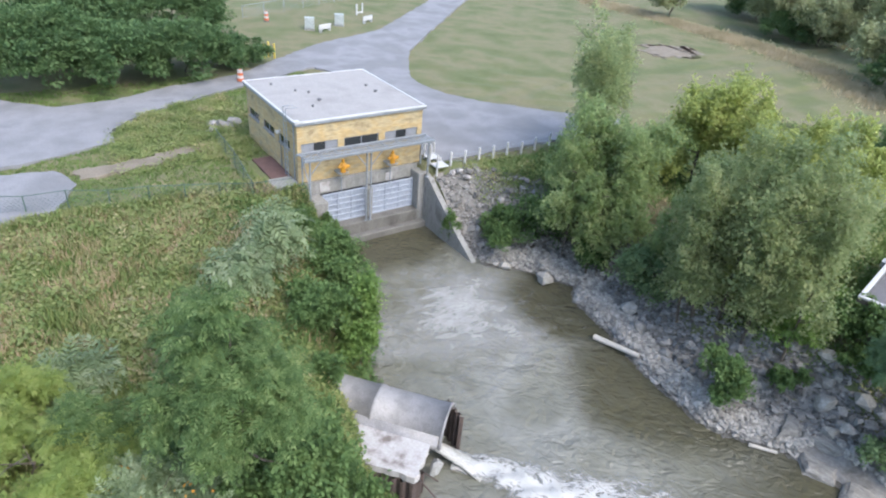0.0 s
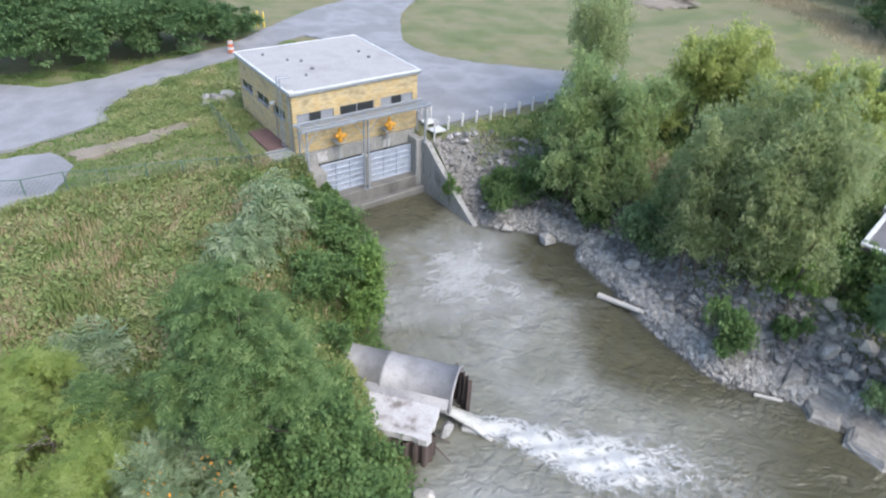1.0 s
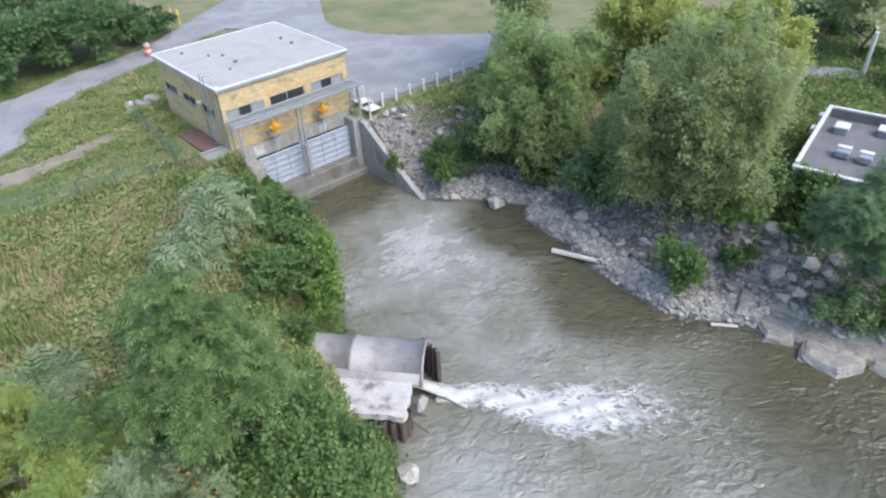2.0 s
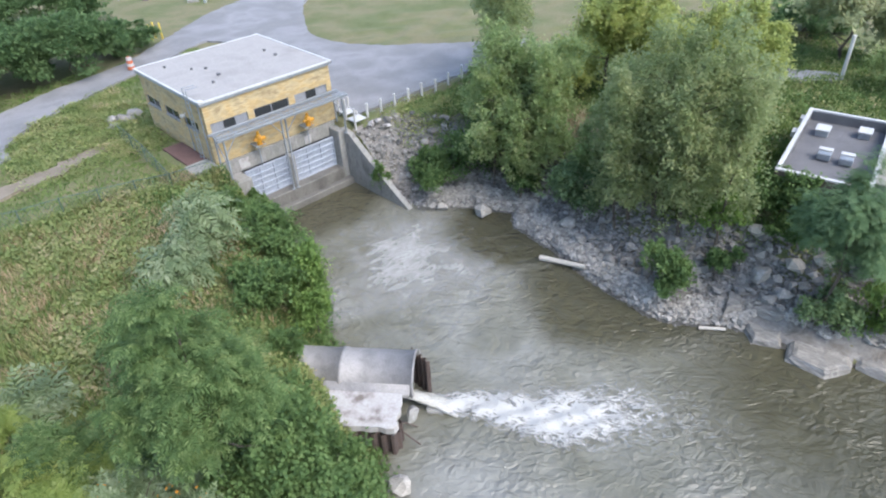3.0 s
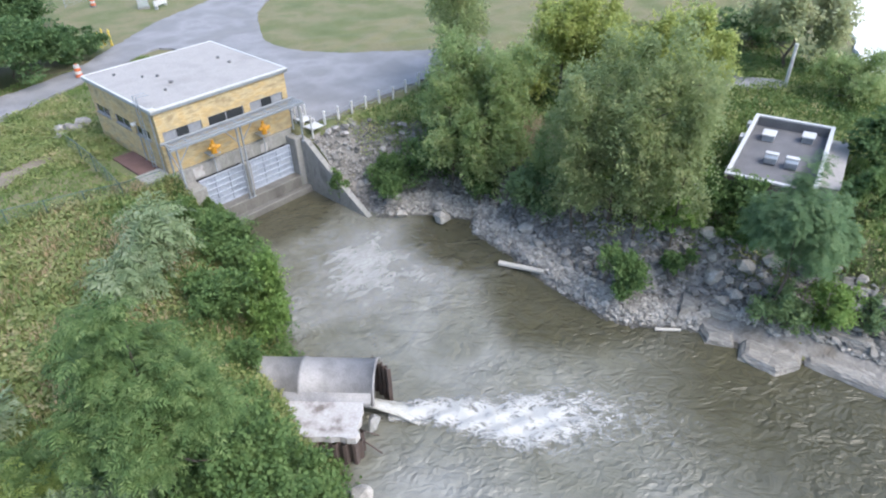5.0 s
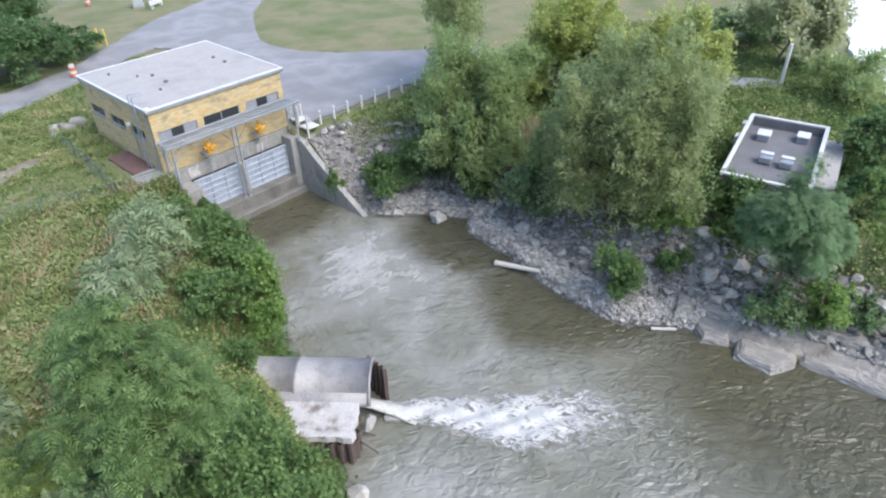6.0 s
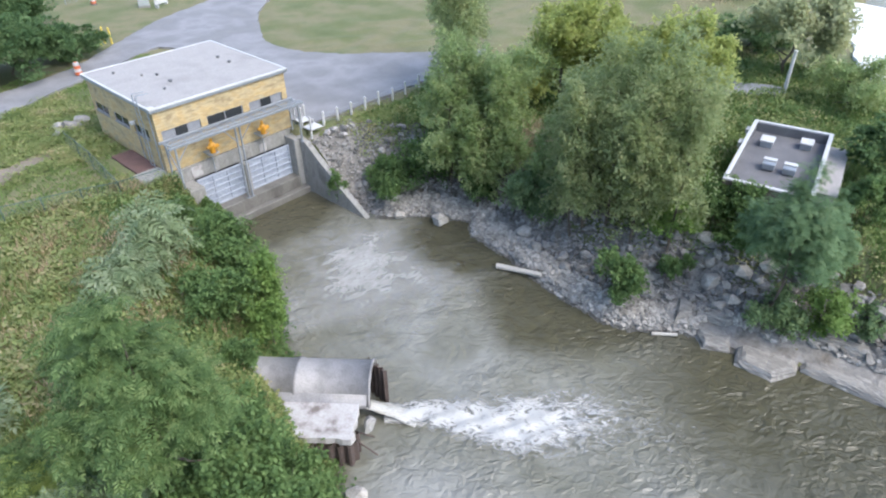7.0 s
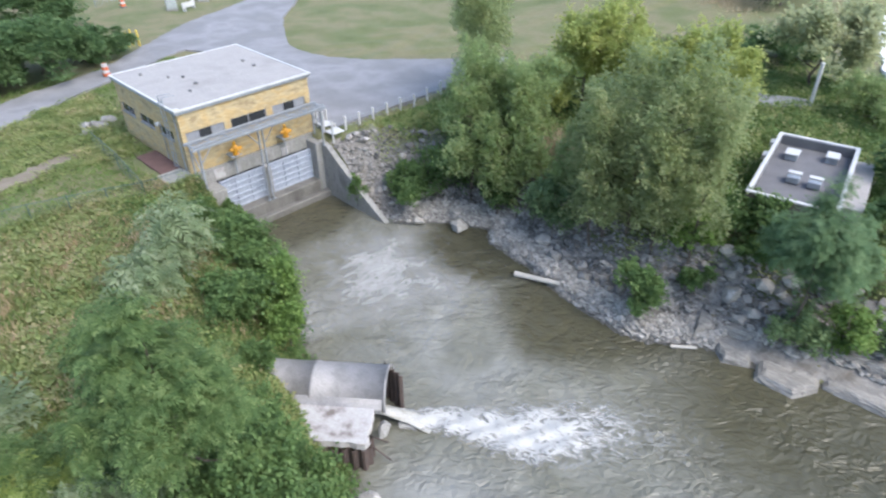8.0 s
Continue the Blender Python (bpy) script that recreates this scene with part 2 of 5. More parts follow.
def wall_with_openings(length, z0, z1, thick, holes):
    """A wall along x with its outer face at y = 0, thickness towards +y; holes are (x0, x1, z0, z1)."""
    us = sorted({0, length, *[h[0] for h in holes], *[h[1] for h in holes]})
    vs = sorted({z0, z1, *[h[2] for h in holes], *[h[3] for h in holes]})

    def solid(i, j):
        if not (0 <= i < len(us) - 1 and 0 <= j < len(vs) - 1):
            return False
        u, v = (us[i] + us[i + 1]) / 2, (vs[j] + vs[j + 1]) / 2
        return not any(h[0] < u < h[1] and h[2] < v < h[3] for h in holes)

    bm = bmesh.new()

    def quad(*points):
        bm.faces.new([bm.verts.new(p) for p in points])

    for i in range(len(us) - 1):
        for j in range(len(vs) - 1):
            if not solid(i, j):
                continue
            a, b, c, d = us[i], us[i + 1], vs[j], vs[j + 1]
            quad((a, 0, c), (b, 0, c), (b, 0, d), (a, 0, d))
            quad((a, thick, c), (a, thick, d), (b, thick, d), (b, thick, c))
            if not solid(i - 1, j):
                quad((a, 0, c), (a, 0, d), (a, thick, d), (a, thick, c))
            if not solid(i + 1, j):
                quad((b, 0, c), (b, thick, c), (b, thick, d), (b, 0, d))
            if not solid(i, j - 1):
                quad((a, 0, c), (a, thick, c), (b, thick, c), (b, 0, c))
            if not solid(i, j + 1):
                quad((a, 0, d), (b, 0, d), (b, thick, d), (a, thick, d))
    bmesh.ops.remove_doubles(bm, verts=bm.verts, dist=0.0005)
    return bm


def quads(name, v, faces, mat, parent=None):
    data = bpy.data.meshes.new(name)
    data.vertices.add(len(v))
    data.vertices.foreach_set("co", v.astype(np.float32).ravel())
    k = faces.shape[1]
    data.loops.add(faces.size)
    data.loops.foreach_set("vertex_index", faces.astype(np.int32).ravel())
    data.polygons.add(len(faces))
    data.polygons.foreach_set("loop_start", np.arange(0, faces.size, k, dtype=np.int32))
    data.update(calc_edges=True)
    data.validate()
    data.materials.append(mat)
    ob = new(name, data)
    ob.parent = parent
    return ob


def tube(points, radii, sides=7):
    """One connected tapered tube through the points."""
    bm = bmesh.new()
    rows = []
    for i, p in enumerate(points):
        a, b = Vector(points[max(i - 1, 0)]), Vector(points[min(i + 1, len(points) - 1)])
        q = (b - a).to_track_quat("Z", "Y")
        rows.append([bm.verts.new(Vector(p) + q @ Vector((math.cos(k * 2 * math.pi / sides), math.sin(k * 2 * math.pi / sides), 0)) * radii[i]) for k in range(sides)])
    for a, b in zip(rows, rows[1:]):
        for k in range(sides):
            bm.faces.new((a[k], a[(k + 1) % sides], b[(k + 1) % sides], b[k]))
    bm.faces.new(rows[0][::-1])
    bm.faces.new(rows[-1])
    return bm


# ---- ground and water ----
WZ = -4.3
FAR_BANK = [(9.0, -7.6), (9.3, -7.75), (10.35, -8.7), (11.25, -9.6), (11.85, -10.15), (11.75, -10.9), (12.45, -11.5), (13.05, -12.6), (11.9, -13.65), (11.85, -14.9),
            (11.55, -15.65), (11.55, -17.0), (11.1, -18.1), (10.9, -19.3), (10.6, -20.1), (10.35, -21.9), (10.3, -23.2), (10.15, -23.95), (10.4, -24.95), (11.05, -26.05),
            (12.1, -27.5), (12.45, -28.4), (12.5, -29.5), (12.55, -30.3), (12.5, -31.8), (13.4, -32.6), (13.6, -35.7), (16, -42), (22, -55)]
RIVER = [(1.0, -0.9), (9.0, -0.9)] + FAR_BANK + [
    (34, -64), (52, -62), (57, -45), (59.8, -25.1), (62.7, -20.9), (84, -14.8), (140, -5), (160, -60), (90, -90), (10, -95), (-8, -60),
    (-9.5, -45), (-9, -34), (-7.5, -27), (-5.6, -22.2), (-4.5, -20.5), (-3.2, -16.6), (-1.7, -13.2), (0.3, -9.8), (1.2, -7.0), (0.9, -4.0)]


def shore_distance(x, y):
    """Distance to the water's edge, negative over the water; x and y are arrays."""
    x, y = np.asarray(x, float), np.asarray(y, float)
    best, inside = np.full(x.shape, 1e9), np.zeros(x.shape, bool)
    for (ax, ay), (bx, by) in zip(RIVER, RIVER[1:] + RIVER[:1]):
        dx, dy = bx - ax, by - ay
        k = np.clip(((x - ax) * dx + (y - ay) * dy) / (dx * dx + dy * dy), 0, 1)
        best = np.minimum(best, np.hypot(x - ax - k * dx, y - ay - k * dy))
        inside ^= ((ay > y) != (by > y)) & (x < ax + (y - ay) / (dy if dy else 1e-9) * dx)
    return np.where(inside, -best, best)


def rocky_shore_distance(x, y):
    """Distance to the far bank's natural shore alone, without the walled basin."""
    best = np.full(np.shape(x), 1e9)
    for (ax, ay), (bx, by) in zip(FAR_BANK, FAR_BANK[1:] + [(34, -64), (52, -62)]):
        dx, dy = bx - ax, by - ay
        k = np.clip(((x - ax) * dx + (y - ay) * dy) / (dx * dx + dy * dy), 0, 1)
        best = np.minimum(best, np.hypot(x - ax - k * dx, y - ay - k * dy))
    return best


def smooth(a, b, v):
    k = np.clip((v - a) / (b - a), 0, 1)
    return k * k * (3 - 2 * k)


def height(x, y):
    """The ground's height: banks that climb from the water to level ground."""
    x, y = np.asarray(x, float), np.asarray(y, float)
    d = shore_distance(x, y)
    far = rocky_shore_distance(x, y)
    left = WZ - 0.1 + 4.2 * smooth(-0.3, 4.2, d)
    right = WZ - 0.3 + 0.62 * smooth(-0.1, 0.4, far) + 0.4 * smooth(0.4, 2.2, far) + 3.43 * smooth(1.6, 5.8, far)
    h = np.where(x > 5, right, left)
    h = np.where(d < 0, np.where(x > 5, WZ - 0.3 + 0.62 * smooth(-0.1, 0.4, d), WZ - 0.1) + np.maximum(d * 0.5, -1.6), h)
    h = np.where((x > 8.9) & (x < 30) & (y > -1.7) | (y > 0.5) & (y < 60), np.where(d > 0, 0.0, h), h)
    h = np.where((x > 8.9) & (y > -8.2) & (y < -1.2), h - 0.55 * (1 - smooth(9.2, 11.2, x)), h)
    h = np.where((x < 0.3) & (x > -6) & (y > -3.5), np.maximum(h, -0.15 - 0.9 * np.maximum(0, -0.7 - y)), h)
    h = np.where((x > 0.35) & (x < 8.75) & (y > -1.5) & (y < 6), WZ - 1.6, h)
    lumps = 0.12 * np.sin(x * 1.3 + np.sin(y * 0.9) * 2) * np.sin(y * 1.1 + x * 0.35) - 0.14
    flat = np.clip(d / 3, 0, 1)
    return h + lumps * flat


def ground_sheet():
    """One sheet that reaches the horizon: fine near the place, coarse far away."""
    def steps(lo, hi, near):
        inner = list(np.arange(lo, hi + 0.01, near))
        outer, step = [], near
        while (outer[-1] if outer else 0) < 1500:
            step *= 1.35
            outer.append((outer[-1] if outer else 0) + step)
        return np.array([lo - o for o in outer[::-1]] + inner + [hi + o for o in outer])
    xs, ys = steps(-26, 32, 0.4), steps(-46, 14, 0.4)
    gx, gy = np.meshgrid(xs, ys)
    gz = height(gx, gy)
    verts = np.stack([gx, gy, gz], -1).reshape(-1, 3).tolist()
    w = len(xs)
    faces = [(j * w + i, j * w + i + 1, (j + 1) * w + i + 1, (j + 1) * w + i) for j in range(len(ys) - 1) for i in range(w - 1)]
    ob = mesh_object("ground", verts, faces, M_GROUND, flat=False)
    return tagged(ob, "grassy ground with banks sloping down to the river", "ground", kind="structure")


ground_sheet()


def ragged(outline, amount=0.25, step=0.8):
    """An outline cut into short steps, each moved a little, so that its edge is uneven."""
    rng = random.Random(5)
    made = []
    for (ax, ay), (bx, by) in zip(outline, outline[1:] + outline[:1]):
        n = max(1, int(math.hypot(bx - ax, by - ay) / step))
        n = min(n, 60)
        for i in range(n):
            made.append((ax + (bx - ax) * i / n + rng.uniform(-amount, amount), ay + (by - ay) * i / n + rng.uniform(-amount, amount)))
    return made


ROAD = [(-60, 34), (-30, 27), (-14.4, 22.3), (-11, 19.2), (-7, 19.6), (-2.3, 21.6), (3.9, 23.2), (8.4, 26.5), (15.3, 31.4), (25.9, 36), (45.8, 54), (90, 98),
        (95, 93), (49.2, 50.6), (30.8, 32.9), (24.0, 26), (21.7, 22.4), (19.2, 18), (18.6, 15.2), (19.3, 12), (21.1, 9.1), (26, 4.1), (30, 0.5), (27.5, -0.8),
        (20.5, -0.9), (10.2, -0.8), (9.75, 0.2), (9.75, 9.2), (11.5, 14), (13.5, 20), (11.5, 23.4), (5.0, 20.8), (-5.4, 15.9), (-8.2, 13.2), (-8.6, 10.9), (-13.6, 9.2), (-30, 10), (-60, 14)]
road = part("road", prism(ragged(ROAD, 0.14, 0.6), -0.3, 0.03), M_GRAVEL)
tagged(road, "pale grey gravel road and apron beside the gatehouse", "road", kind="structure")
PATCH = [(-22, 9.0), (-15.4, 7.9), (-12.5, 7.3), (-11.6, 5.0), (-13.1, 2.1), (-15.8, 1.2), (-22, 0.5)]
tagged(part("pavement", prism(ragged(PATCH, 0.12, 0.5), -0.3, 0.025), M_GRAVEL), "patch of grey gravel in the grass", "pavement", kind="structure")

DIRT = [(-11.6, 6.9), (-8.0, 7.3), (-4.4, 8.3), (-3.6, 7.6), (-5.5, 6.6), (-8.0, 5.9), (-11.3, 5.4)]
tagged(part("dirt_path", prism(ragged(DIRT, 0.2, 0.4), -0.4, 0.02), M_DIRT), "bare tan dirt track through the grass", "path", kind="structure")

M_WATER = bpy.data.materials.new("murky_water")
M_WATER.use_nodes = True


def water_material():
    n, l = M_WATER.node_tree.nodes, M_WATER.node_tree.links
    s = n["Principled BSDF"]
    co = n.new("ShaderNodeTexCoord")
    silt, ramp = n.new("ShaderNodeTexNoise"), n.new("ShaderNodeValToRGB")
    silt.inputs["Scale"].default_value, silt.inputs["Detail"].default_value, silt.inputs["Distortion"].default_value = 0.13, 4, 1.2
    ramp.color_ramp.elements[0].position, ramp.color_ramp.elements[0].color = 0.35, (0.14, 0.137, 0.105, 1)
    ramp.color_ramp.elements[1].position, ramp.color_ramp.elements[1].color = 0.65, (0.24, 0.24, 0.218, 1)
    l.new(co.outputs["Object"], silt.inputs["Vector"])
    l.new(silt.outputs["Fac"], ramp.inputs[0])
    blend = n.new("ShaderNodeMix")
    # less silty water, with dark reflections of trees and gatehouse painted into the colour
    clear_mirrored = []
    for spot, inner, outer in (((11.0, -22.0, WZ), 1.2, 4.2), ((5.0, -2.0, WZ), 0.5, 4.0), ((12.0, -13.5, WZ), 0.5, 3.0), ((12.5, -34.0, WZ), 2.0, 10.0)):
        away, dark_spot, stir = n.new("ShaderNodeVectorMath"), n.new("ShaderNodeMapRange"), n.new("ShaderNodeMath")
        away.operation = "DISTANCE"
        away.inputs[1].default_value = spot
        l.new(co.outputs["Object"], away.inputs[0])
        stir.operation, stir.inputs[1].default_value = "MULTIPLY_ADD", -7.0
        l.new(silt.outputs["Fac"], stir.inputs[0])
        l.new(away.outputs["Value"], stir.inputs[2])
        dark_spot.interpolation_type = "SMOOTHSTEP"
        dark_spot.inputs["From Min"].default_value, dark_spot.inputs["From Max"].default_value = inner - 1, outer - 1
        dark_spot.inputs["To Min"].default_value, dark_spot.inputs["To Max"].default_value = 1.0, 0.12
        l.new(stir.outputs[0], dark_spot.inputs["Value"])
        clear_mirrored.append(dark_spot.outputs[0])
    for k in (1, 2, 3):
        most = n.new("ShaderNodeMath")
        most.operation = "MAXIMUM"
        l.new(clear_mirrored[0], most.inputs[0])
        l.new(clear_mirrored[k], most.inputs[1])
        clear_mirrored[0] = most.outputs[0]
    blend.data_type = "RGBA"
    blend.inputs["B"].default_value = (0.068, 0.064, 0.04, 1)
    l.new(clear_mirrored[0], blend.inputs["Factor"])
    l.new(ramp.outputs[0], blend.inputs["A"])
    swirl, shade, tint = n.new("ShaderNodeTexNoise"), n.new("ShaderNodeMapRange"), n.new("ShaderNodeMix")
    swirl.inputs["Scale"].default_value, swirl.inputs["Detail"].default_value, swirl.inputs["Distortion"].default_value = 0.5, 6, 3.0
    l.new(co.outputs["Object"], swirl.inputs["Vector"])
    shade.inputs["From Min"].default_value, shade.inputs["From Max"].default_value = 0.35, 0.65
    shade.inputs["To Min"].default_value, shade.inputs["To Max"].default_value = 0.92, 1.08
    l.new(swirl.outputs["Fac"], shade.inputs["Value"])
    tint.data_type, tint.blend_type = "RGBA", "MULTIPLY"
    tint.inputs["Factor"].default_value = 1.0
    l.new(blend.outputs["Result"], tint.inputs["A"])
    l.new(shade.outputs[0], tint.inputs["B"])
    l.new(tint.outputs["Result"], s.inputs["Base Color"])
    s.inputs["Roughness"].default_value, s.inputs["IOR"].default_value = 0.07, 1.33
    waves, ripples, add = n.new("ShaderNodeTexNoise"), n.new("ShaderNodeTexNoise"), n.new("ShaderNodeMath")
    waves.inputs["Scale"].default_value, waves.inputs["Detail"].default_value, waves.inputs["Distortion"].default_value = 0.62, 3, 1.5
    ripples.inputs["Scale"].default_value, ripples.inputs["Detail"].default_value, ripples.inputs["Distortion"].default_value = 2.3, 2.5, 0.9
    add.operation = "MULTIPLY_ADD"
    choppy, chop = n.new("ShaderNodeTexNoise"), n.new("ShaderNodeMapRange")
    choppy.inputs["Scale"].default_value, choppy.inputs["Detail"].default_value = 0.22, 2
    l.new(co.outputs["Object"], choppy.inputs["Vector"])
    chop.inputs["From Min"].default_value, chop.inputs["From Max"].default_value = 0.38, 0.62
    chop.inputs["To Min"].default_value, chop.inputs["To Max"].default_value = 0.25, 0.95
    l.new(choppy.outputs["Fac"], chop.inputs["Value"])
    l.new(chop.outputs[0], add.inputs[1])
    run = n.new("ShaderNodeMapping")
    run.vector_type = "TEXTURE"
    run.inputs["Rotation"].default_value, run.inputs["Scale"].default_value = (0, 0, radians(-44)), (1.25, 0.9, 1)
    l.new(co.outputs["Object"], run.inputs[0])
    for node in (waves, ripples):
        l.new(run.outputs[0], node.inputs["Vector"])
    l.new(ripples.outputs["Fac"], add.inputs[0])
    l.new(waves.outputs["Fac"], add.inputs[2])
    b = n.new("ShaderNodeBump")
    b.inputs["Strength"].default_value, b.inputs["Distance"].default_value = 0.75, 0.34
    l.new(add.outputs[0], b.inputs["Height"])
    l.new(b.outputs[0], s.inputs["Normal"])


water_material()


def water_sheet():
    """The river's surface, with a low swell of its own over the pool."""
    xs = np.concatenate([[-40, -20], np.arange(-12, 16, 0.25), [18, 24, 40, 80, 170]])
    ys = np.concatenate([[-110, -80, -60], np.arange(-44, -0.6, 0.25), [-0.4]])
    gx, gy = np.meshgrid(xs, ys)
    near = np.clip((gx + 12) / 2, 0, 1) * np.clip((16 - gx) / 2, 0, 1)
    boil = np.exp(-((gx - 6.3) / 3.2) ** 2 - ((gy + 11.5) / 4.5) ** 2)
    gz = WZ + near * (0.02 * np.sin(gx * 2.3 + 1.5 * np.sin(gy * 1.1)) * np.sin(gy * 2.0 + gx * 0.7) + 0.05 * boil * np.sin(gx * 3.1 + gy) * np.sin(gy * 2.7 - gx))
    w = len(xs)
    faces = [(j * w + i, j * w + i + 1, (j + 1) * w + i + 1, (j + 1) * w + i) for j in range(len(ys) - 1) for i in range(w - 1)]
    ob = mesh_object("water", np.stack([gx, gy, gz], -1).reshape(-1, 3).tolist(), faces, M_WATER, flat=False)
    tagged(ob, "murky grey-green river water with ripples", "water", kind="structure")


water_sheet()


# ---- gatehouse ----
W, D, EAVE = 9.0, 8.8, 3.62
X0, Y0 = 0.1, 0.1
gatehouse = tagged(empty("gatehouse", X0, Y0, 0), "flat-roofed yellow brick gatehouse on a concrete sluice", "building")


def window(parent, x0, x1, z0, z1, panes, wall_y=0.0):
    """A strip window in the front face of the parent: frame, sill and panes; panes is a string, g for glass, p for a grey panel."""
    holder = part("window", box(x0, x1, wall_y + 0.14, wall_y + 0.17, z1 - 0.04, z1), M_STEEL, parent)
    part("sill", box(x0 - 0.04, x1 + 0.04, wall_y - 0.05, wall_y + 0.14, z0 - 0.06, z0 + 0.003), M_CONCRETE, holder)
    n = len(panes)
    step = (x1 - x0) / n
    bm = bmesh.new()
    for i in range(n + 1):
        x = min(max(x0 + i * step, x0 + 0.025), x1 - 0.025)
        add_box(bm, x - 0.025, x + 0.025, wall_y + 0.06, wall_y + 0.135, z0, z1)
    add_box(bm, x0, x1, wall_y + 0.065, wall_y + 0.13, z0, z0 + 0.05)
    add_box(bm, x0, x1, wall_y + 0.065, wall_y + 0.13, z1 - 0.05, z1)
    part("frame", bm, M_PANEL, holder)
    for i, kind in enumerate(panes):
        a = x0 + i * step
        part("pane", box(a + 0.03, a + step - 0.03, wall_y + 0.09, wall_y + 0.105, z0 + 0.05, z1 - 0.05), M_GLASS if kind == "g" else M_PANEL, holder, "" if kind == "g" else "grey panel in place of glass")


FRONT = [(0.25, 2.75, 1.80, 2.43, "pgp"), (3.18, 5.68, 1.80, 2.43, "gg"), (6.14, 8.64, 1.80, 2.43, "pgp")]
SIDE = [(0.0 + 0.02, 2.05, 1.62, 2.24, "gg"), (2.75, 4.8, 1.62, 2.24, "gg"), (5.5, 7.35, 1.62, 2.24, "gg")]
front = part("wall_front", wall_with_openings(W, -0.15, EAVE, 0.25, [f[:4] for f in FRONT]), M_BRICK, gatehouse)
for f in FRONT:
    window(front, *f)
side = part("wall_side", wall_with_openings(D - 0.5, -0.3, EAVE, 0.25, [f[:4] for f in SIDE]), M_BRICK, gatehouse)
side.matrix_basis = pose(0, D - 0.25, 0, 0, 0, -90)
for f in SIDE:
    window(side, *f)
for name, m, length in (("wall_back", pose(W, D, 0, 0, 0, 180), W), ("wall_far_side", pose(W, 0.25, 0, 0, 0, 90), D - 0.5)):
    part(name, wall_with_openings(length, -0.3, EAVE, 0.25, []), M_BRICK, gatehouse).matrix_basis = m
part("floor_slab", box(0.25, W - 0.25, 0.25, D - 0.25, -0.3, -0.1), M_DARK, gatehouse)
roof = part("roof", box(-0.12, W + 0.12, -0.12, D + 0.12, EAVE + 0.003, EAVE + 0.27, 0.01), M_ROOF, gatehouse, "light grey flat membrane roof")
fascia = bmesh.new()
for a in ((-0.17, W + 0.17, -0.17, -0.123), (-0.17, W + 0.17, D + 0.123, D + 0.17), (-0.17, -0.123, -0.12, D + 0.12), (W + 0.123, W + 0.17, -0.12, D + 0.12)):
    add_box(fascia, *a, EAVE + 0.05, EAVE + 0.2)
part("fascia", fascia, M_STEEL, roof, "grey metal fascia")
edge = bmesh.new()
for a in ((-0.19, W + 0.19, -0.19, -0.05), (-0.19, W + 0.19, D + 0.05, D + 0.19), (-0.19, -0.05, -0.05, D + 0.05), (W + 0.05, W + 0.19, -0.05, D + 0.05)):
    add_box(edge, *a, EAVE + 0.2, EAVE + 0.3, 0.01)
part("roof_edge", edge, M_WHITE, roof, "white metal roof edge")


# ---- sluice under the gatehouse ----
sluice = tagged(empty("sluice", 0, 0, 0), "weathered concrete sluice with two closed steel gates", "sluice")
part("breast_wall", box(0.12, 9.08, -0.12, 0.095, -1.05, -0.153, 0.02), M_CONCRETE, sluice)
part("pier", box(4.62, 4.98, -0.75, 0.1, -3.1, -1.053, 0.03), M_CONCRETE, sluice)
part("abutment", box(0.12, 1.45, -1.4, 0.1, -5.6, -1.053, 0.04), M_CONCRETE, sluice)
part("abutment", box(8.28, 9.12, -1.2, 0.1, -5.6, -0.45, 0.04), M_CONCRETE, sluice)
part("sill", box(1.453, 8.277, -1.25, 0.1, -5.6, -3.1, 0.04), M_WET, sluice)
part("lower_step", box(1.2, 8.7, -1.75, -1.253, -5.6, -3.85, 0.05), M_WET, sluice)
part("back_wall", box(1.453, 8.277, 0.0, 0.09, -3.097, -1.053), M_DARK, sluice)


def gate(x0, x1):
    g = part("gate", box(x0, x1, -0.44, -0.40, -3.095, -1.0), M_GATE, sluice, "blue-grey ribbed steel sluice gate")
    rows = 5
    for i in range(rows + 1):
        z = -3.06 + i * 2.0 / rows
        part("rib", box(x0, x1, -0.54, -0.443, z - 0.035, z + 0.035, 0.01), M_GATE, g)
    for i in range(4):
        x = x0 + 0.06 + i * (x1 - x0 - 0.12) / 3
        part("stiffener", box(x - 0.05, x + 0.05, -0.52, -0.445, -3.09, -1.02, 0.008), M_GATE, g)


gate(1.47, 4.6)
gate(5.0, 8.26)
for x0, x1, z0, z1 in ((1.42, 2.15, -0.92, -0.24), (6.25, 6.8, -0.98, -0.42)):
    part("access_plate", box(x0, x1, -0.16, -0.123, z0, z1, 0.008), M_PALE, sluice, "pale square plate")


def wing_wall():
    """The retaining wall beside the pool: its top falls from the abutment to the water."""
    bm = bmesh.new()
    profile = [(-1.2, -5.8), (-1.2, -0.5), (-1.75, -0.62), (-2.6, -1.25), (-4.2, -2.35), (-5.7, -3.3), (-7.35, -4.25), (-7.45, -5.8)]
    near = [bm.verts.new((8.72, y, z)) for y, z in profile]
    far = [bm.verts.new((9.12, y, z)) for y, z in profile]
    bm.faces.new(near)
    bm.faces.new(far[::-1])
    for i in range(len(profile)):
        j = (i + 1) % len(profile)
        bm.faces.new((near[i], far[i], far[j], near[j]))
    bmesh.ops.bevel(bm, geom=list(bm.edges), offset=0.025, segments=1, affect="EDGES")
    tagged(part("retaining_wall", bm, M_CONCRETE), "stained concrete retaining wall sloping into the pool", "wall", kind="structure")


wing_wall()


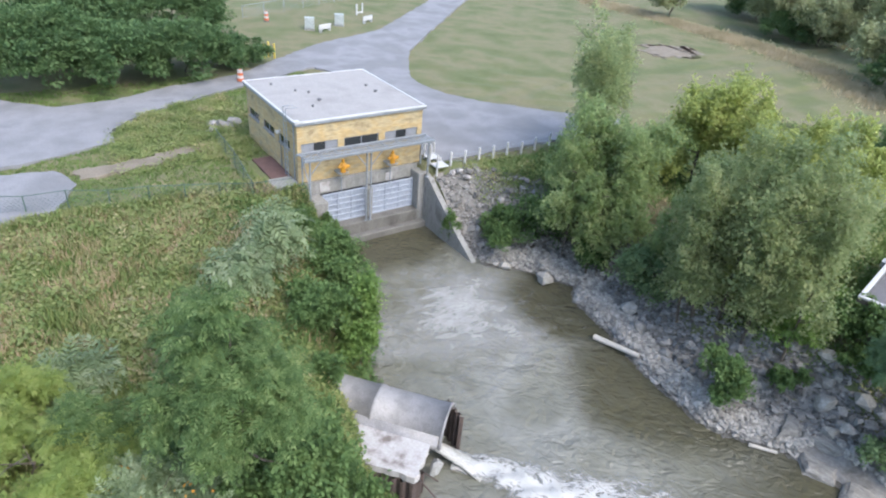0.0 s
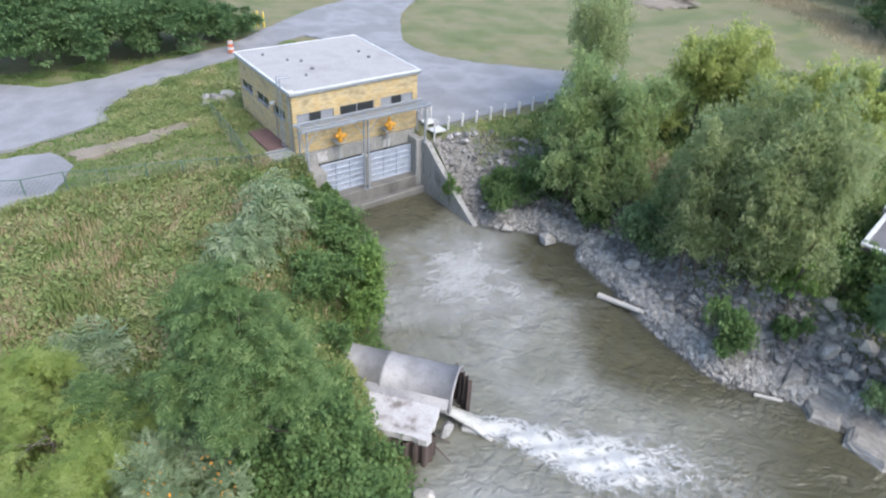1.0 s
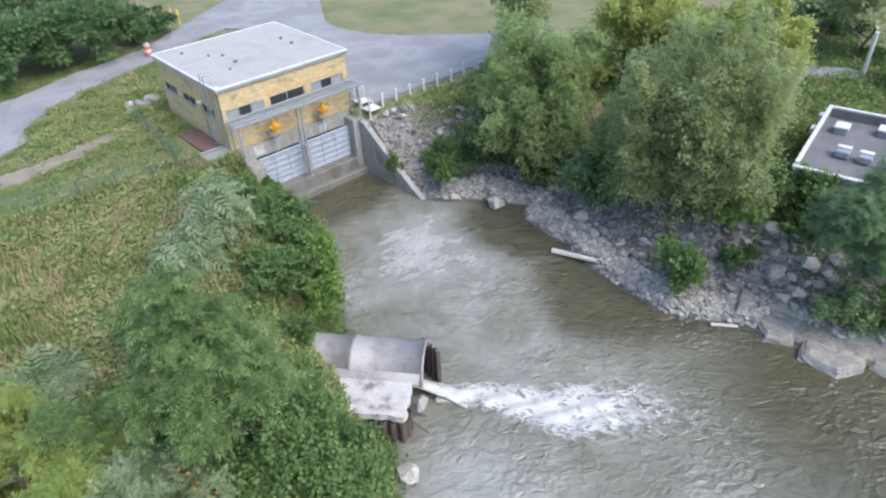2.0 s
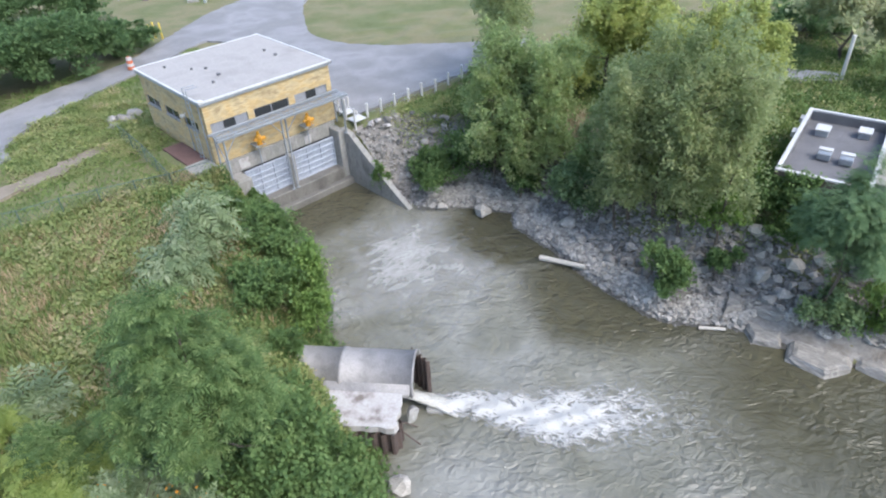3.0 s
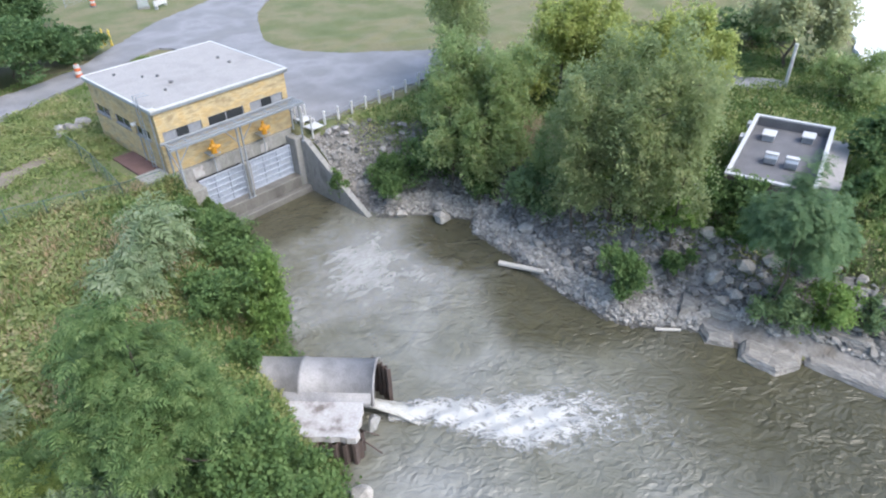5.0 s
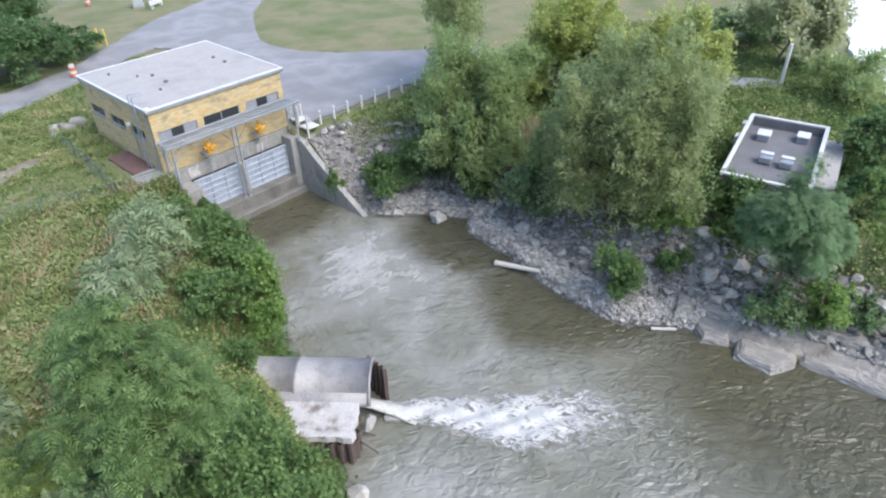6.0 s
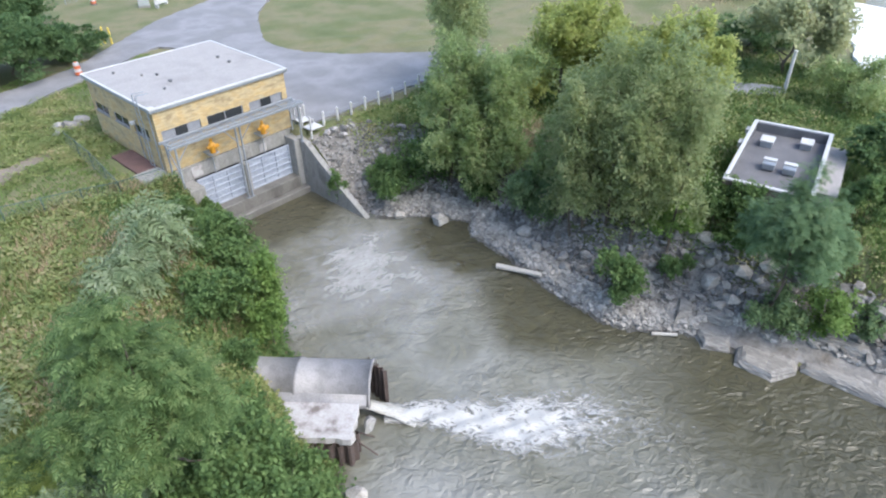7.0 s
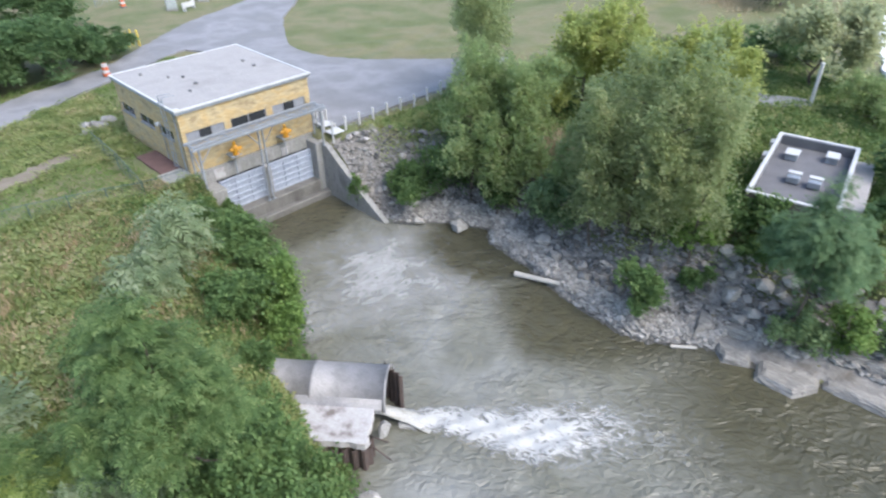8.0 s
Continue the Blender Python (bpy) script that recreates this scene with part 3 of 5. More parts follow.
# ---- steel gantry over the gates ----
gantry = tagged(empty("gantry", 0, 0, 0), "galvanised steel gantry with a grating walkway above the gates", "gantry")
for y in (-1.5, -0.35):
    part("beam", box(-0.15, 9.15, y - 0.06, y + 0.06, 1.9, 2.06, 0.01), M_STEEL, gantry)
for i in range(9):
    x = 0.1 + i * 1.1
    part("crossbar", box(x - 0.04, x + 0.04, -1.437, -0.413, 1.92, 2.02), M_STEEL, gantry)
deck = bmesh.new()
for i in range(8):
    y = -1.36 + i * 0.125
    add_box(deck, -0.1, 9.1, y, y + 0.03, 2.023, 2.05)
part("grating", deck, M_STEEL, gantry)
for x, y, z0 in ((0.2, -1.5, -1.05), (0.2, -0.35, -0.15), (4.25, -1.2, -3.1), (4.55, -1.2, -3.1), (8.72, -1.5, -0.6), (8.85, -0.35, -0.45)):
    post = bmesh.new()
    add_box(post, x - 0.05, x + 0.05, y - 0.05, y + 0.05, z0, 1.9, 0.008)
    add_box(post, x - 0.12, x + 0.12, y - 0.12, y + 0.12, z0 - 0.002, z0 + 0.03)
    part("post", post, M_STEEL, gantry)
for a, b in (((0.2, -1.5, 1.0), (0.95, -1.5, 1.9)), ((4.2, -1.2, 0.9), (3.4, -1.3, 1.9)), ((4.6, -1.2, 0.9), (5.4, -1.3, 1.9)), ((8.7, -1.5, 1.0), (7.95, -1.5, 1.9)), ((0.2, -1.5, 0.2), (0.2, -0.35, 1.7))):
    part("brace", rod(a, b, 0.035, 6), M_STEEL, gantry)
part("pipe_rail", rod((-0.1, -1.44, 2.16), (9.1, -1.44, 2.16), 0.03, 8), M_STEEL, gantry)


def actuator(x):
    a = tagged(empty("gate_actuator", x, -0.75, 0), "orange-painted electric actuator with a grey lifting stem", "machine", "gate actuators")
    part("bracket", box(-0.35, 0.35, -0.12, 0.63, 0.42, 0.52, 0.01), M_STEEL, a)
    body = bmesh.new()
    add_rod(body, (0, 0, 0.52), (0, 0, 1.02), 0.17, 12)
    add_rod(body, (0, 0, 1.02), (0, 0, 1.14), 0.22, 12, 0.15)
    add_rod(body, (0, 0, 1.14), (0, 0, 1.36), 0.09, 10)
    part("housing", body, M_ORANGE, a)
    motor = rod((0.1, 0, 0.86), (0.42, 0, 0.86), 0.12, 12)
    part("motor", motor, M_ORANGE, a)
    part("gearbox", rod((-0.34, 0, 0.9), (-0.1, 0, 0.9), 0.1, 10), M_ORANGE, a)
    wheel = rod((0, -0.17, 0.78), (0, -0.3, 0.78), 0.03, 8)
    for i in range(10):
        p, q = [(0.17 * math.cos(k * math.pi / 5), -0.3, 0.78 + 0.17 * math.sin(k * math.pi / 5)) for k in (i, i + 1)]
        add_rod(wheel, p, q, 0.018, 5)
    part("handwheel", wheel, M_ORANGE, a)
    part("stem", rod((0, 0.25, 0.5), (0, 0.25, -1.1), 0.04, 8), M_STEEL, a)


actuator(2.78)
actuator(6.4)

# fittings on the gatehouse
ladder = part("ladder", bmesh.new(), M_STEEL, gatehouse)
for y in (0.9, 1.35):
    part("rail", rod((-0.28, y, -0.1), (-0.28, y, 4.5), 0.03, 6), M_STEEL, ladder)
    part("rail", rod((-0.28, y, 4.5), (0.45, y, 4.45), 0.03, 6), M_STEEL, ladder)
for i in range(15):
    part("rung", rod((-0.28, 0.9, 0.15 + i * 0.29), (-0.28, 1.35, 0.15 + i * 0.29), 0.018, 6), M_STEEL, ladder)
lamp = add_rod(box(-0.34, -0.1, 2.45, 2.75, 2.32, 2.48, 0.02), (-0.2, 2.6, 2.5), (0.0, 2.6, 2.5), 0.03, 6)
part("wall_lamp", lamp, M_WHITE, gatehouse, "white wall lamp")
part("conduit", rod((-0.05, 2.6, -0.1), (-0.05, 2.6, 2.3), 0.035, 6), M_STEEL, gatehouse)
part("downpipe", rod((-0.07, 0.35, -0.2), (-0.07, 0.35, 3.6), 0.05, 8), M_STEEL, gatehouse)
for x, y, r in ((1.3, 7.4, 0.09), (3.0, 5.0, 0.1), (3.0, 3.3, 0.13), (7.4, 5.1, 0.11), (7.4, 3.7, 0.12), (2.1, 2.3, 0.09), (2.3, 5.6, 0.07)):
    v = rod((x, y, EAVE + 0.265), (x, y, EAVE + 0.36), r, 10, r * 0.8)
    part("roof_vent", add_rod(v, (x, y, EAVE + 0.36), (x, y, EAVE + 0.4), r * 1.3, 10, r * 0.5), M_ROOF_DARK, roof, "dark roof vent")
part("corner_cap", box(-0.24, 0.15, -0.24, 0.15, EAVE + 0.334, EAVE + 0.37, 0.01), M_WHITE, roof)

terrace = tagged(empty("terrace", 0, 0, 0), "red paver terrace with a concrete step beside the brick wall", "terrace", kind="structure")
part("paver_bed", box(-1.25, 0.06, 1.15, 4.6, -0.3, 0.0), M_PAVER, terrace, "red-brown pavers")
part("step", box(-1.6, 0.06, -0.3, 1.147, -1.0, 0.0, 0.03), M_CONCRETE, terrace, "pale concrete step")

# ---- culvert outlet ----
def stone_mesh(seed, flatness=0.7, points=16):
    """An angular stone about 1 across: the hull of points on an uneven ball."""
    r = random.Random(seed)
    bm = bmesh.new()
    for _ in range(points):
        v = Vector((r.gauss(0, 1), r.gauss(0, 1), r.gauss(0, 1))).normalized() * r.uniform(0.42, 0.56)
        bm.verts.new((v.x * r.uniform(0.9, 1.15), v.y, v.z * flatness))
    hull = bmesh.ops.convex_hull(bm, input=bm.verts)
    bmesh.ops.delete(bm, geom=[g for g in hull["geom_interior"] if isinstance(g, bmesh.types.BMVert)], context="VERTS")
    bmesh.ops.recalc_face_normals(bm, faces=bm.faces)
    data = bpy.data.meshes.new("stone")
    bm.to_mesh(data)
    bm.free()
    data.materials.append(M_ROCK)
    return data


culvert = tagged(empty("culvert", -1.49, -19.52, 0.2, -50.3), "corroded half-round outlet pipe beside a cracked concrete slab", "culvert")


def pipe_shell():
    bm = bmesh.new()
    rings = [(-8.5, 1.15), (-5.62, 1.15), (-5.6, 1.18), (-5.45, 1.18), (-5.43, 1.15), (-3.32, 1.15), (-3.3, 1.185), (-3.15, 1.185), (-3.13, 1.15), (-0.12, 1.15), (-0.1, 1.2), (0.0, 1.2), (0.0, 1.06), (-0.3, 1.03), (-4.0, 1.03)]
    rows = []
    for x, r in rings:
        ring = [(r * math.cos(a), -3.35 + r * math.sin(a)) for a in [math.pi * (-0.22 + 1.24 * k / 28) for k in range(29)]]
        rows.append([bm.verts.new((x, y, z)) for y, z in ring])
    for a, b in zip(rows, rows[1:]):
        for i in range(28):
            bm.faces.new((a[i], a[i + 1], b[i + 1], b[i]))
    return bm


part("pipe", pipe_shell(), M_PIPE, culvert, "grey corroded pipe", flat=False)


def haunch():
    """The concrete fillet that sweeps from the pipe's flank down on to the slab."""
    bm = bmesh.new()
    profile = [(-0.93, -2.72), (-1.06, -2.86), (-1.17, -2.94), (-1.32, -2.975), (-1.42, -2.985), (-1.42, -3.2), (-0.93, -3.2)]
    rows = [[bm.verts.new((x, y, z)) for y, z in profile] for x in (-8.5, -6, -4, -2, -0.14)]
    for a, b in zip(rows, rows[1:]):
        for k in range(len(profile)):
            m = (k + 1) % len(profile)
            bm.faces.new((a[k], a[m], b[m], b[k]))
    bm.faces.new(rows[0])
    bm.faces.new(rows[-1][::-1])
    return bm


part("haunch", haunch(), M_PIPE, culvert, "grey fillet along the pipe", flat=False)
rng = random.Random(3)


def broken_slab():
    """The slab beside the pipe; its free end and edge are chipped."""
    outline = [(-8.5, -1.16)] + [(-8.5 + 8.1 * i / 20, -1.17) for i in range(1, 20)] + [(-0.35, -1.2)]
    outline += [(-0.35 + rng.uniform(-0.14, 0.06), -1.2 - 2.0 * k / 9) for k in range(1, 9)]
    outline += [(-0.45 - 8.05 * k / 24, -3.22 + rng.uniform(-0.05, 0.07)) for k in range(0, 24)] + [(-8.5, -3.22)]
    bm = prism(outline, -3.32, -2.98)
    bmesh.ops.bevel(bm, geom=[e for e in bm.edges if abs(e.verts[0].co.z - e.verts[1].co.z) < 0.01 and e.verts[0].co.z > -3.1], offset=0.025, segments=1, affect="EDGES")
    return bm


part("slab", broken_slab(), M_PALE, culvert, "pale weathered concrete slab")
part("headwall", box(-1.1, -0.75, -2.85, -1.0, -5.2, -3.323, 0.05), M_CONCRETE, culvert)


def sheet_pile(pitch, depth, tall):
    """One corrugated pile: a folded strip with thickness and an uneven top."""
    bm = bmesh.new()
    line = [(0, 0), (pitch * 0.3, 0), (pitch * 0.5, -depth), (pitch * 0.8, -depth), (pitch, 0)]
    top = tall + rng.uniform(-0.08, 0.05)
    rows = [[bm.verts.new((x, y + k, z)) for x, y in line] for k, z in ((0, 0), (0, top), (0.03, top), (0.03, 0))]
    for a, b in zip(rows, rows[1:] + rows[:1]):
        for k in range(4):
            bm.faces.new((a[k], a[k + 1], b[k + 1], b[k]))
    for k in (0, 4):
        bm.faces.new([row[k] for row in rows])
    return bm


def pile_row(count, pitch, depth, tall, x, y, z, turn):
    for i in range(count):
        a = radians(turn)
        ob = part("steel_plank", sheet_pile(pitch, depth, tall), M_RUST, culvert, "rusty brown steel plank")
        ob.matrix_basis = pose(x + i * pitch * math.cos(a), y + i * pitch * math.sin(a), z, 0, 0, turn)


pile_row(20, 0.4, 0.16, 1.85, -8.4, -3.18, -5.2, 0)
pile_row(2, 0.4, 0.16, 1.75, -0.42, -3.2, -5.2, 90)
pile_row(4, 0.32, 0.13, 3.0, -0.36, 0.95, -5.5, -43)
chunk = new("broken_end", stone_mesh(77, 0.8, 20))
chunk.data.materials[0] = M_CONCRETE
chunk.parent, chunk.matrix_basis = culvert, Matrix.LocRotScale((0.0, -1.75, -3.75), Euler((0.3, 0.4, 0.2)), (0.6, 0.9, 0.75))
tagged(chunk, "broken grey lump of concrete under the slab")
for a, b in (((-0.3, -2.6, -3.9), (0.5, -2.9, -4.3)), ((-0.3, -2.2, -3.8), (0.2, -1.9, -4.4))):
    part("bar", rod(a, b, 0.035, 6), M_RUST, culvert)


# ---- small flat-roofed building ----
M_BROWN = material("brown_block_wall", [(0.085, 0.07, 0.058), (0.14, 0.12, 0.10)], 1.5, 14.0, 0.9, 0.4)
annex = tagged(empty("pump_house", 17.44, -25.84, 0, 11), "small flat-roofed building with a white parapet among bushes", "building")
AL, AW = 8.6, 4.25
for name, m, length in (("wall_front", pose(0, -AW, 0), AL), ("wall_side", pose(0, -0.16, 0, 0, 0, -90), AW - 0.32), ("wall_back", pose(AL, 0, 0, 0, 0, 180), AL), ("wall_far_side", pose(AL, -AW + 0.16, 0, 0, 0, 90), AW - 0.32)):
    part(name, wall_with_openings(length, -3.4, 1.68, 0.16, []), M_BROWN, annex).matrix_basis = m
part("roof", box(0.163, AL - 0.163, -AW + 0.163, -0.163, 0.95, 1.15), M_ROOF_DARK, annex, "dark gravelled flat roof")
lining = bmesh.new()
for a in ((0.163, AL - 0.163, -0.186, -0.163), (0.163, AL - 0.163, -AW + 0.163, -AW + 0.186), (0.163, 0.186, -AW + 0.186, -0.186), (AL - 0.186, AL - 0.163, -AW + 0.186, -0.186)):
    add_box(lining, *a, 1.15, 1.68)
part("parapet_lining", lining, M_ROOF_DARK, annex)
coping = bmesh.new()
for a in ((-0.03, AL + 0.03, -0.19, 0.03), (-0.03, AL + 0.03, -AW - 0.03, -AW + 0.19), (-0.03, 0.19, -AW + 0.19, -0.19), (AL - 0.19, AL + 0.03, -AW + 0.19, -0.19)):
    add_box(coping, *a, 1.683, 1.79, 0.012)
part("coping", coping, M_WHITE, annex, "white parapet coping")
for x, y, s in ((6.6, -1.1, 0.4), (7.3, -3.1, 0.38)):
    hatch = part("roof_hatch", box(x - s, x + s, y - s * 0.8, y + s * 0.8, 1.15, 1.5, 0.03), M_STEEL, annex, "grey curb with a white lid")
    part("lid", box(x - s - 0.05, x + s + 0.05, y - s * 0.8 - 0.05, y + s * 0.8 + 0.05, 1.503, 1.6, 0.03), M_WHITE, hatch)
for x, y in ((3.5, -1.7), (3.4, -2.75)):
    unit = part("roof_fan", box(x - 0.36, x + 0.36, y - 0.32, y + 0.32, 1.25, 1.6, 0.04), M_STEEL, annex, "grey ventilator with a pale top")
    part("top", box(x + 0.05, x + 0.4, y - 0.34, y + 0.34, 1.603, 1.68, 0.02), M_WHITE, unit)
    part("curb", box(x - 0.32, x + 0.32, y - 0.28, y + 0.28, 1.15, 1.247), M_ROOF_DARK, unit)
part("scupper", box(5.2, 5.8, 0.063, 0.3, 1.3, 1.6, 0.02), M_WHITE, annex)
part("scupper", box(AL - 1.4, AL - 0.8, 0.063, 0.26, 1.35, 1.62, 0.02), M_WHITE, annex)
part("scupper", box(AL + 0.063, AL + 0.3, -2.2, -1.6, 1.35, 1.62, 0.02), M_WHITE, annex)
lean = part("lean_to", box(2.6, AL + 0.1, -AW - 0.95, -AW - 0.003, -3.2, 0.85, 0.02), M_CONCRETE, annex, "low grey lean-to")
part("lean_to_roof", box(2.5, AL + 0.2, -AW - 1.05, -AW - 0.035, 0.853, 0.93, 0.02), M_ROOF, lean)

# ---- road posts, platform, fences and markers ----
def bollard(x, y):
    b = tagged(empty("marker_post", x, y, float(height(x, y)) - 0.02), "white-painted round marker post beside the gravel apron", "post", "posts along the apron")
    part("shaft", rod((0, 0, -0.3), (0, 0, 0.95), 0.085, 10), M_WHITE, b)
    part("cap", rod((0, 0, 0.95), (0, 0, 1.02), 0.1, 10, 0.05), M_WHITE, b)


POSTS = [(10.6, 0.6), (10.75, -1.35), (11.75, -1.62), (13.0, -1.6), (14.3, -1.58), (15.6, -1.56), (16.95, -1.6), (18.35, -1.5), (19.9, -1.4)]
for x, y in POSTS:
    bollard(x, y)
chain = tagged(empty("wire_fence", 0, 0, 0), "thin grey wire fence between white posts", "fence")
for (ax, ay), (bx, by) in zip(POSTS[1:], POSTS[2:]):
    for h in (0.25, 0.5, 0.75):
        part("wire", rod((ax, ay, h - 0.1), (bx, by, h - 0.1), 0.012, 5), M_STEEL, chain)

platform = tagged(empty("steel_platform", 9.3, -1.2, 0), "white steel platform with posts beside the gantry", "platform")
part("plate", box(0.0, 1.0, -0.6, 0.3, 0.0, 0.07, 0.01), M_WHITE, platform)
part("plate", box(0.1, 0.95, 0.5, 1.3, 0.2, 0.26, 0.01), M_WHITE, platform)
for x, y, h in ((0.05, -0.55, 1.0), (0.05, 0.4, 1.4), (0.95, 0.4, 0.3), (0.15, 1.3, 1.2), (0.9, 1.3, 0.3)):
    part("post", box(x - 0.05, x + 0.05, y - 0.05, y + 0.05, -0.6, h, 0.008), M_WHITE, platform)
for a, b in (((0.05, -0.55, 0.95), (0.05, 0.4, 0.95)), ((0.05, 0.4, 1.35), (0.15, 1.3, 1.15))):
    part("handrail", rod(a, b, 0.03, 6), M_WHITE, platform)


def mesh_fence(line, name, label, mat, high=1.15, step=2.2):
    """Posts with caps, a top rail, and wire in wide diamonds."""
    f = tagged(empty(name, 0, 0, 0), label, "fence")
    for (ax, ay), (bx, by) in zip(line, line[1:]):
        n = max(1, round(math.hypot(bx - ax, by - ay) / step))
        for i in range(n):
            p = [(ax + (bx - ax) * k / n, ay + (by - ay) * k / n) for k in (i, i + 1)]
            g = [float(height(*q)) for q in p]
            part("post", rod((*p[0], g[0] - 0.3), (*p[0], g[0] + high + 0.05), 0.035, 7), mat, f)
            part("rail", rod((*p[0], g[0] + high), (*p[1], g[1] + high), 0.025, 6), mat, f)
            wires = bmesh.new()
            for k in range(-4, 9):
                for lean in (1, -1):
                    u0, u1 = k / 8, k / 8 + 0.5
                    a, b = max(u0, 0), min(u1, 1)
                    if b - a < 0.02:
                        continue
                    ends = []
                    for u in (a, b):
                        h = (u - u0) / 0.5 if lean > 0 else 1 - (u - u0) / 0.5
                        ends.append((p[0][0] + (p[1][0] - p[0][0]) * u, p[0][1] + (p[1][1] - p[0][1]) * u, g[0] + (g[1] - g[0]) * u + 0.04 + h * (high - 0.06)))
                    add_rod(wires, ends[0], ends[1], 0.006, 3)
            part("wire_mesh", wires, mat, f)


mesh_fence([(-22, 4.6), (-14.5, 2.4), (-8.5, 0.95), (-3.0, -0.5), (-0.7, -0.9)], "wire_fence", "dark green wire fence with posts across the meadow", M_GREENWIRE)
mesh_fence([(-3.0, -0.5), (-2.6, 4.0), (-2.4, 8.4)], "wire_fence", "dark green wire fence beside the red terrace", M_GREENWIRE)
mesh_fence([(12.5, 46), (22, 50), (34, 56), (44, 62)], "wire_fence", "grey wire fence behind the cabinets", M_STEEL, 1.5, 3.0)


def barrel(x, y):
    b = tagged(empty("traffic_barrel", x, y, 0), "orange and white striped traffic barrel at the roadside", "barrel", "traffic barrels")
    part("base", rod((0, 0, -0.15), (0, 0, 0.08), 0.34, 12, 0.32), M_ROOF_DARK, b)
    for i in range(4):
        part("band", rod((0, 0, 0.08 + i * 0.24), (0, 0, 0.32 + i * 0.24), 0.29 - 0.02 * i, 14, 0.275 - 0.02 * i), M_REDORANGE if i % 2 == 0 else M_WHITE, b)
    part("handle", box(-0.1, 0.1, -0.03, 0.03, 1.04, 1.12, 0.01), M_REDORANGE, b)


barrel(3.7, 21.2)
barrel(14.5, 43.4)
for x, y in ((8.6, 28.3), (9.2, 28.9), (9.5, 28.1)):
    b = tagged(empty("bollard", x, y, -0.1), "yellow-painted steel bollard at the roadside", "bollard", "yellow bollards")
    part("shaft", rod((0, 0, -0.3), (0, 0, 1.35), 0.09, 10), M_YELLOW, b)
    part("cap", rod((0, 0, 1.35), (0, 0, 1.42), 0.09, 10, 0.03), M_YELLOW, b)
for x, y in ((17.9, 38.6), (22.2, 39.6)):
    c = tagged(empty("utility_cabinet", x, y, -0.1, -25), "grey-green metal utility cabinet on the grass", "cabinet", "utility cabinets")
    part("body", box(-0.55, 0.55, -0.4, 0.4, 0.1, 1.35, 0.03), M_BOX, c)
    part("door", box(-0.48, 0.48, -0.43, -0.403, 0.2, 1.28, 0.008), M_BOX, c)
    part("plinth", box(-0.6, 0.6, -0.45, 0.45, -0.3, 0.097), M_CONCRETE, c)
for x, y, turn in ((19.2, 37.2, 20), (26.5, 40.3, 25)):
    s = tagged(empty("barrier", x, y, -0.1, turn), "low white roadside barrier on short legs", "barrier", "white barriers")
    part("board", box(-0.95, 0.95, -0.06, 0.06, 0.25, 0.8, 0.02), M_WHITE, s)
    for k in (-0.7, 0.7):
        part("leg", box(k - 0.05, k + 0.05, -0.2, 0.2, -0.15, 0.247), M_WHITE, s)
frame_sign = tagged(empty("hoop_barrier", 27.8, 45.0, -0.1, 20), "white U-shaped metal hoop on the grass", "barrier")
for a, b in (((-0.55, 0, 1.3), (-0.55, 0, -0.2)), ((-0.55, 0, 0.2), (0.55, 0, 0.2)), ((0.55, 0, -0.2), (0.55, 0, 1.3))):
    part("bar", rod(a, b, 0.11, 8), M_WHITE, frame_sign)
pole = tagged(empty("marker_pole", 37.2, -22.4, -0.3), "plain white upright pole beside a gravel patch", "pole")
part("shaft", rod((0, 0, -0.5), (0, 0, 3.15), 0.14, 12, 0.12), M_WHITE, pole)
part("cap", rod((0, 0, 3.15), (0, 0, 3.2), 0.15, 12, 0.1), M_WHITE, pole)
PAD = [(33.6, -17.8), (36.5, -18.6), (37.8, -22.0), (36.6, -22.8), (34.6, -20.6)]
tagged(part("pavement", prism(ragged(PAD, 0.15, 0.5), -0.6, -0.05), M_GRAVEL), "grey gravel patch beside a white pole", "pavement", kind="structure")
# added slab in place of the far river's sky glare; the quay is invented
GLARE_AREA = [(68, -16.5), (53.2, -22.4), (47.2, -24.6), (39.6, -28.6), (36, -34), (52, -40), (63, -30), (66.5, -22.8)]
tagged(part("quay", prism(ragged(GLARE_AREA, 0.25, 0.8), -5.5, -0.04), M_GLARE), "very pale slab standing in for sky glare on the far river", "quay", kind="structure")
DISC = [(57 + 4.2 * math.cos(k * 0.628), 17 + 3.4 * math.sin(k * 0.628)) for k in range(10)]
tagged(part("pavement", prism(ragged(DISC, 0.9, 0.4), -0.6, -0.1), M_DIRT), "round worn earth patch on the lawn", "pavement", kind="structure")


# ---- stones ----
def gravel_bank():
    """Stony ground along the bank on the pool's far side, just above the soil."""
    xs, ys = np.arange(9.15, 17.5, 0.2), np.arange(-40, -1.4, 0.2)
    gx, gy = np.meshgrid(xs, ys)
    d = shore_distance(gx, gy)
    rough = 0.05 * np.sin(gx * 5.1 + gy * 2) * np.sin(gy * 4.3 - gx)
    gz = height(gx, gy) + 0.05 + rough
    w = len(xs)
    reach = 4.2 + 1.2 * np.sin(gy * 0.7)
    far = rocky_shore_distance(gx, gy)
    keep = (d > -1.0) & ((far < reach) | (gy > -8.5) & (gx < 14.5 + np.sin(gy * 3)) & (far < 6.2))
    faces = [(j * w + i, j * w + i + 1, (j + 1) * w + i + 1, (j + 1) * w + i) for j in range(len(ys) - 1) for i in range(w - 1) if keep[j, i] and keep[j + 1, i + 1]]
    ob = mesh_object("gravel_bank", np.stack([gx, gy, gz], -1).reshape(-1, 3).tolist(), faces, M_SCREE, flat=False)
    tagged(ob, "bank of pale grey broken stone beside the water", "bank", kind="structure")


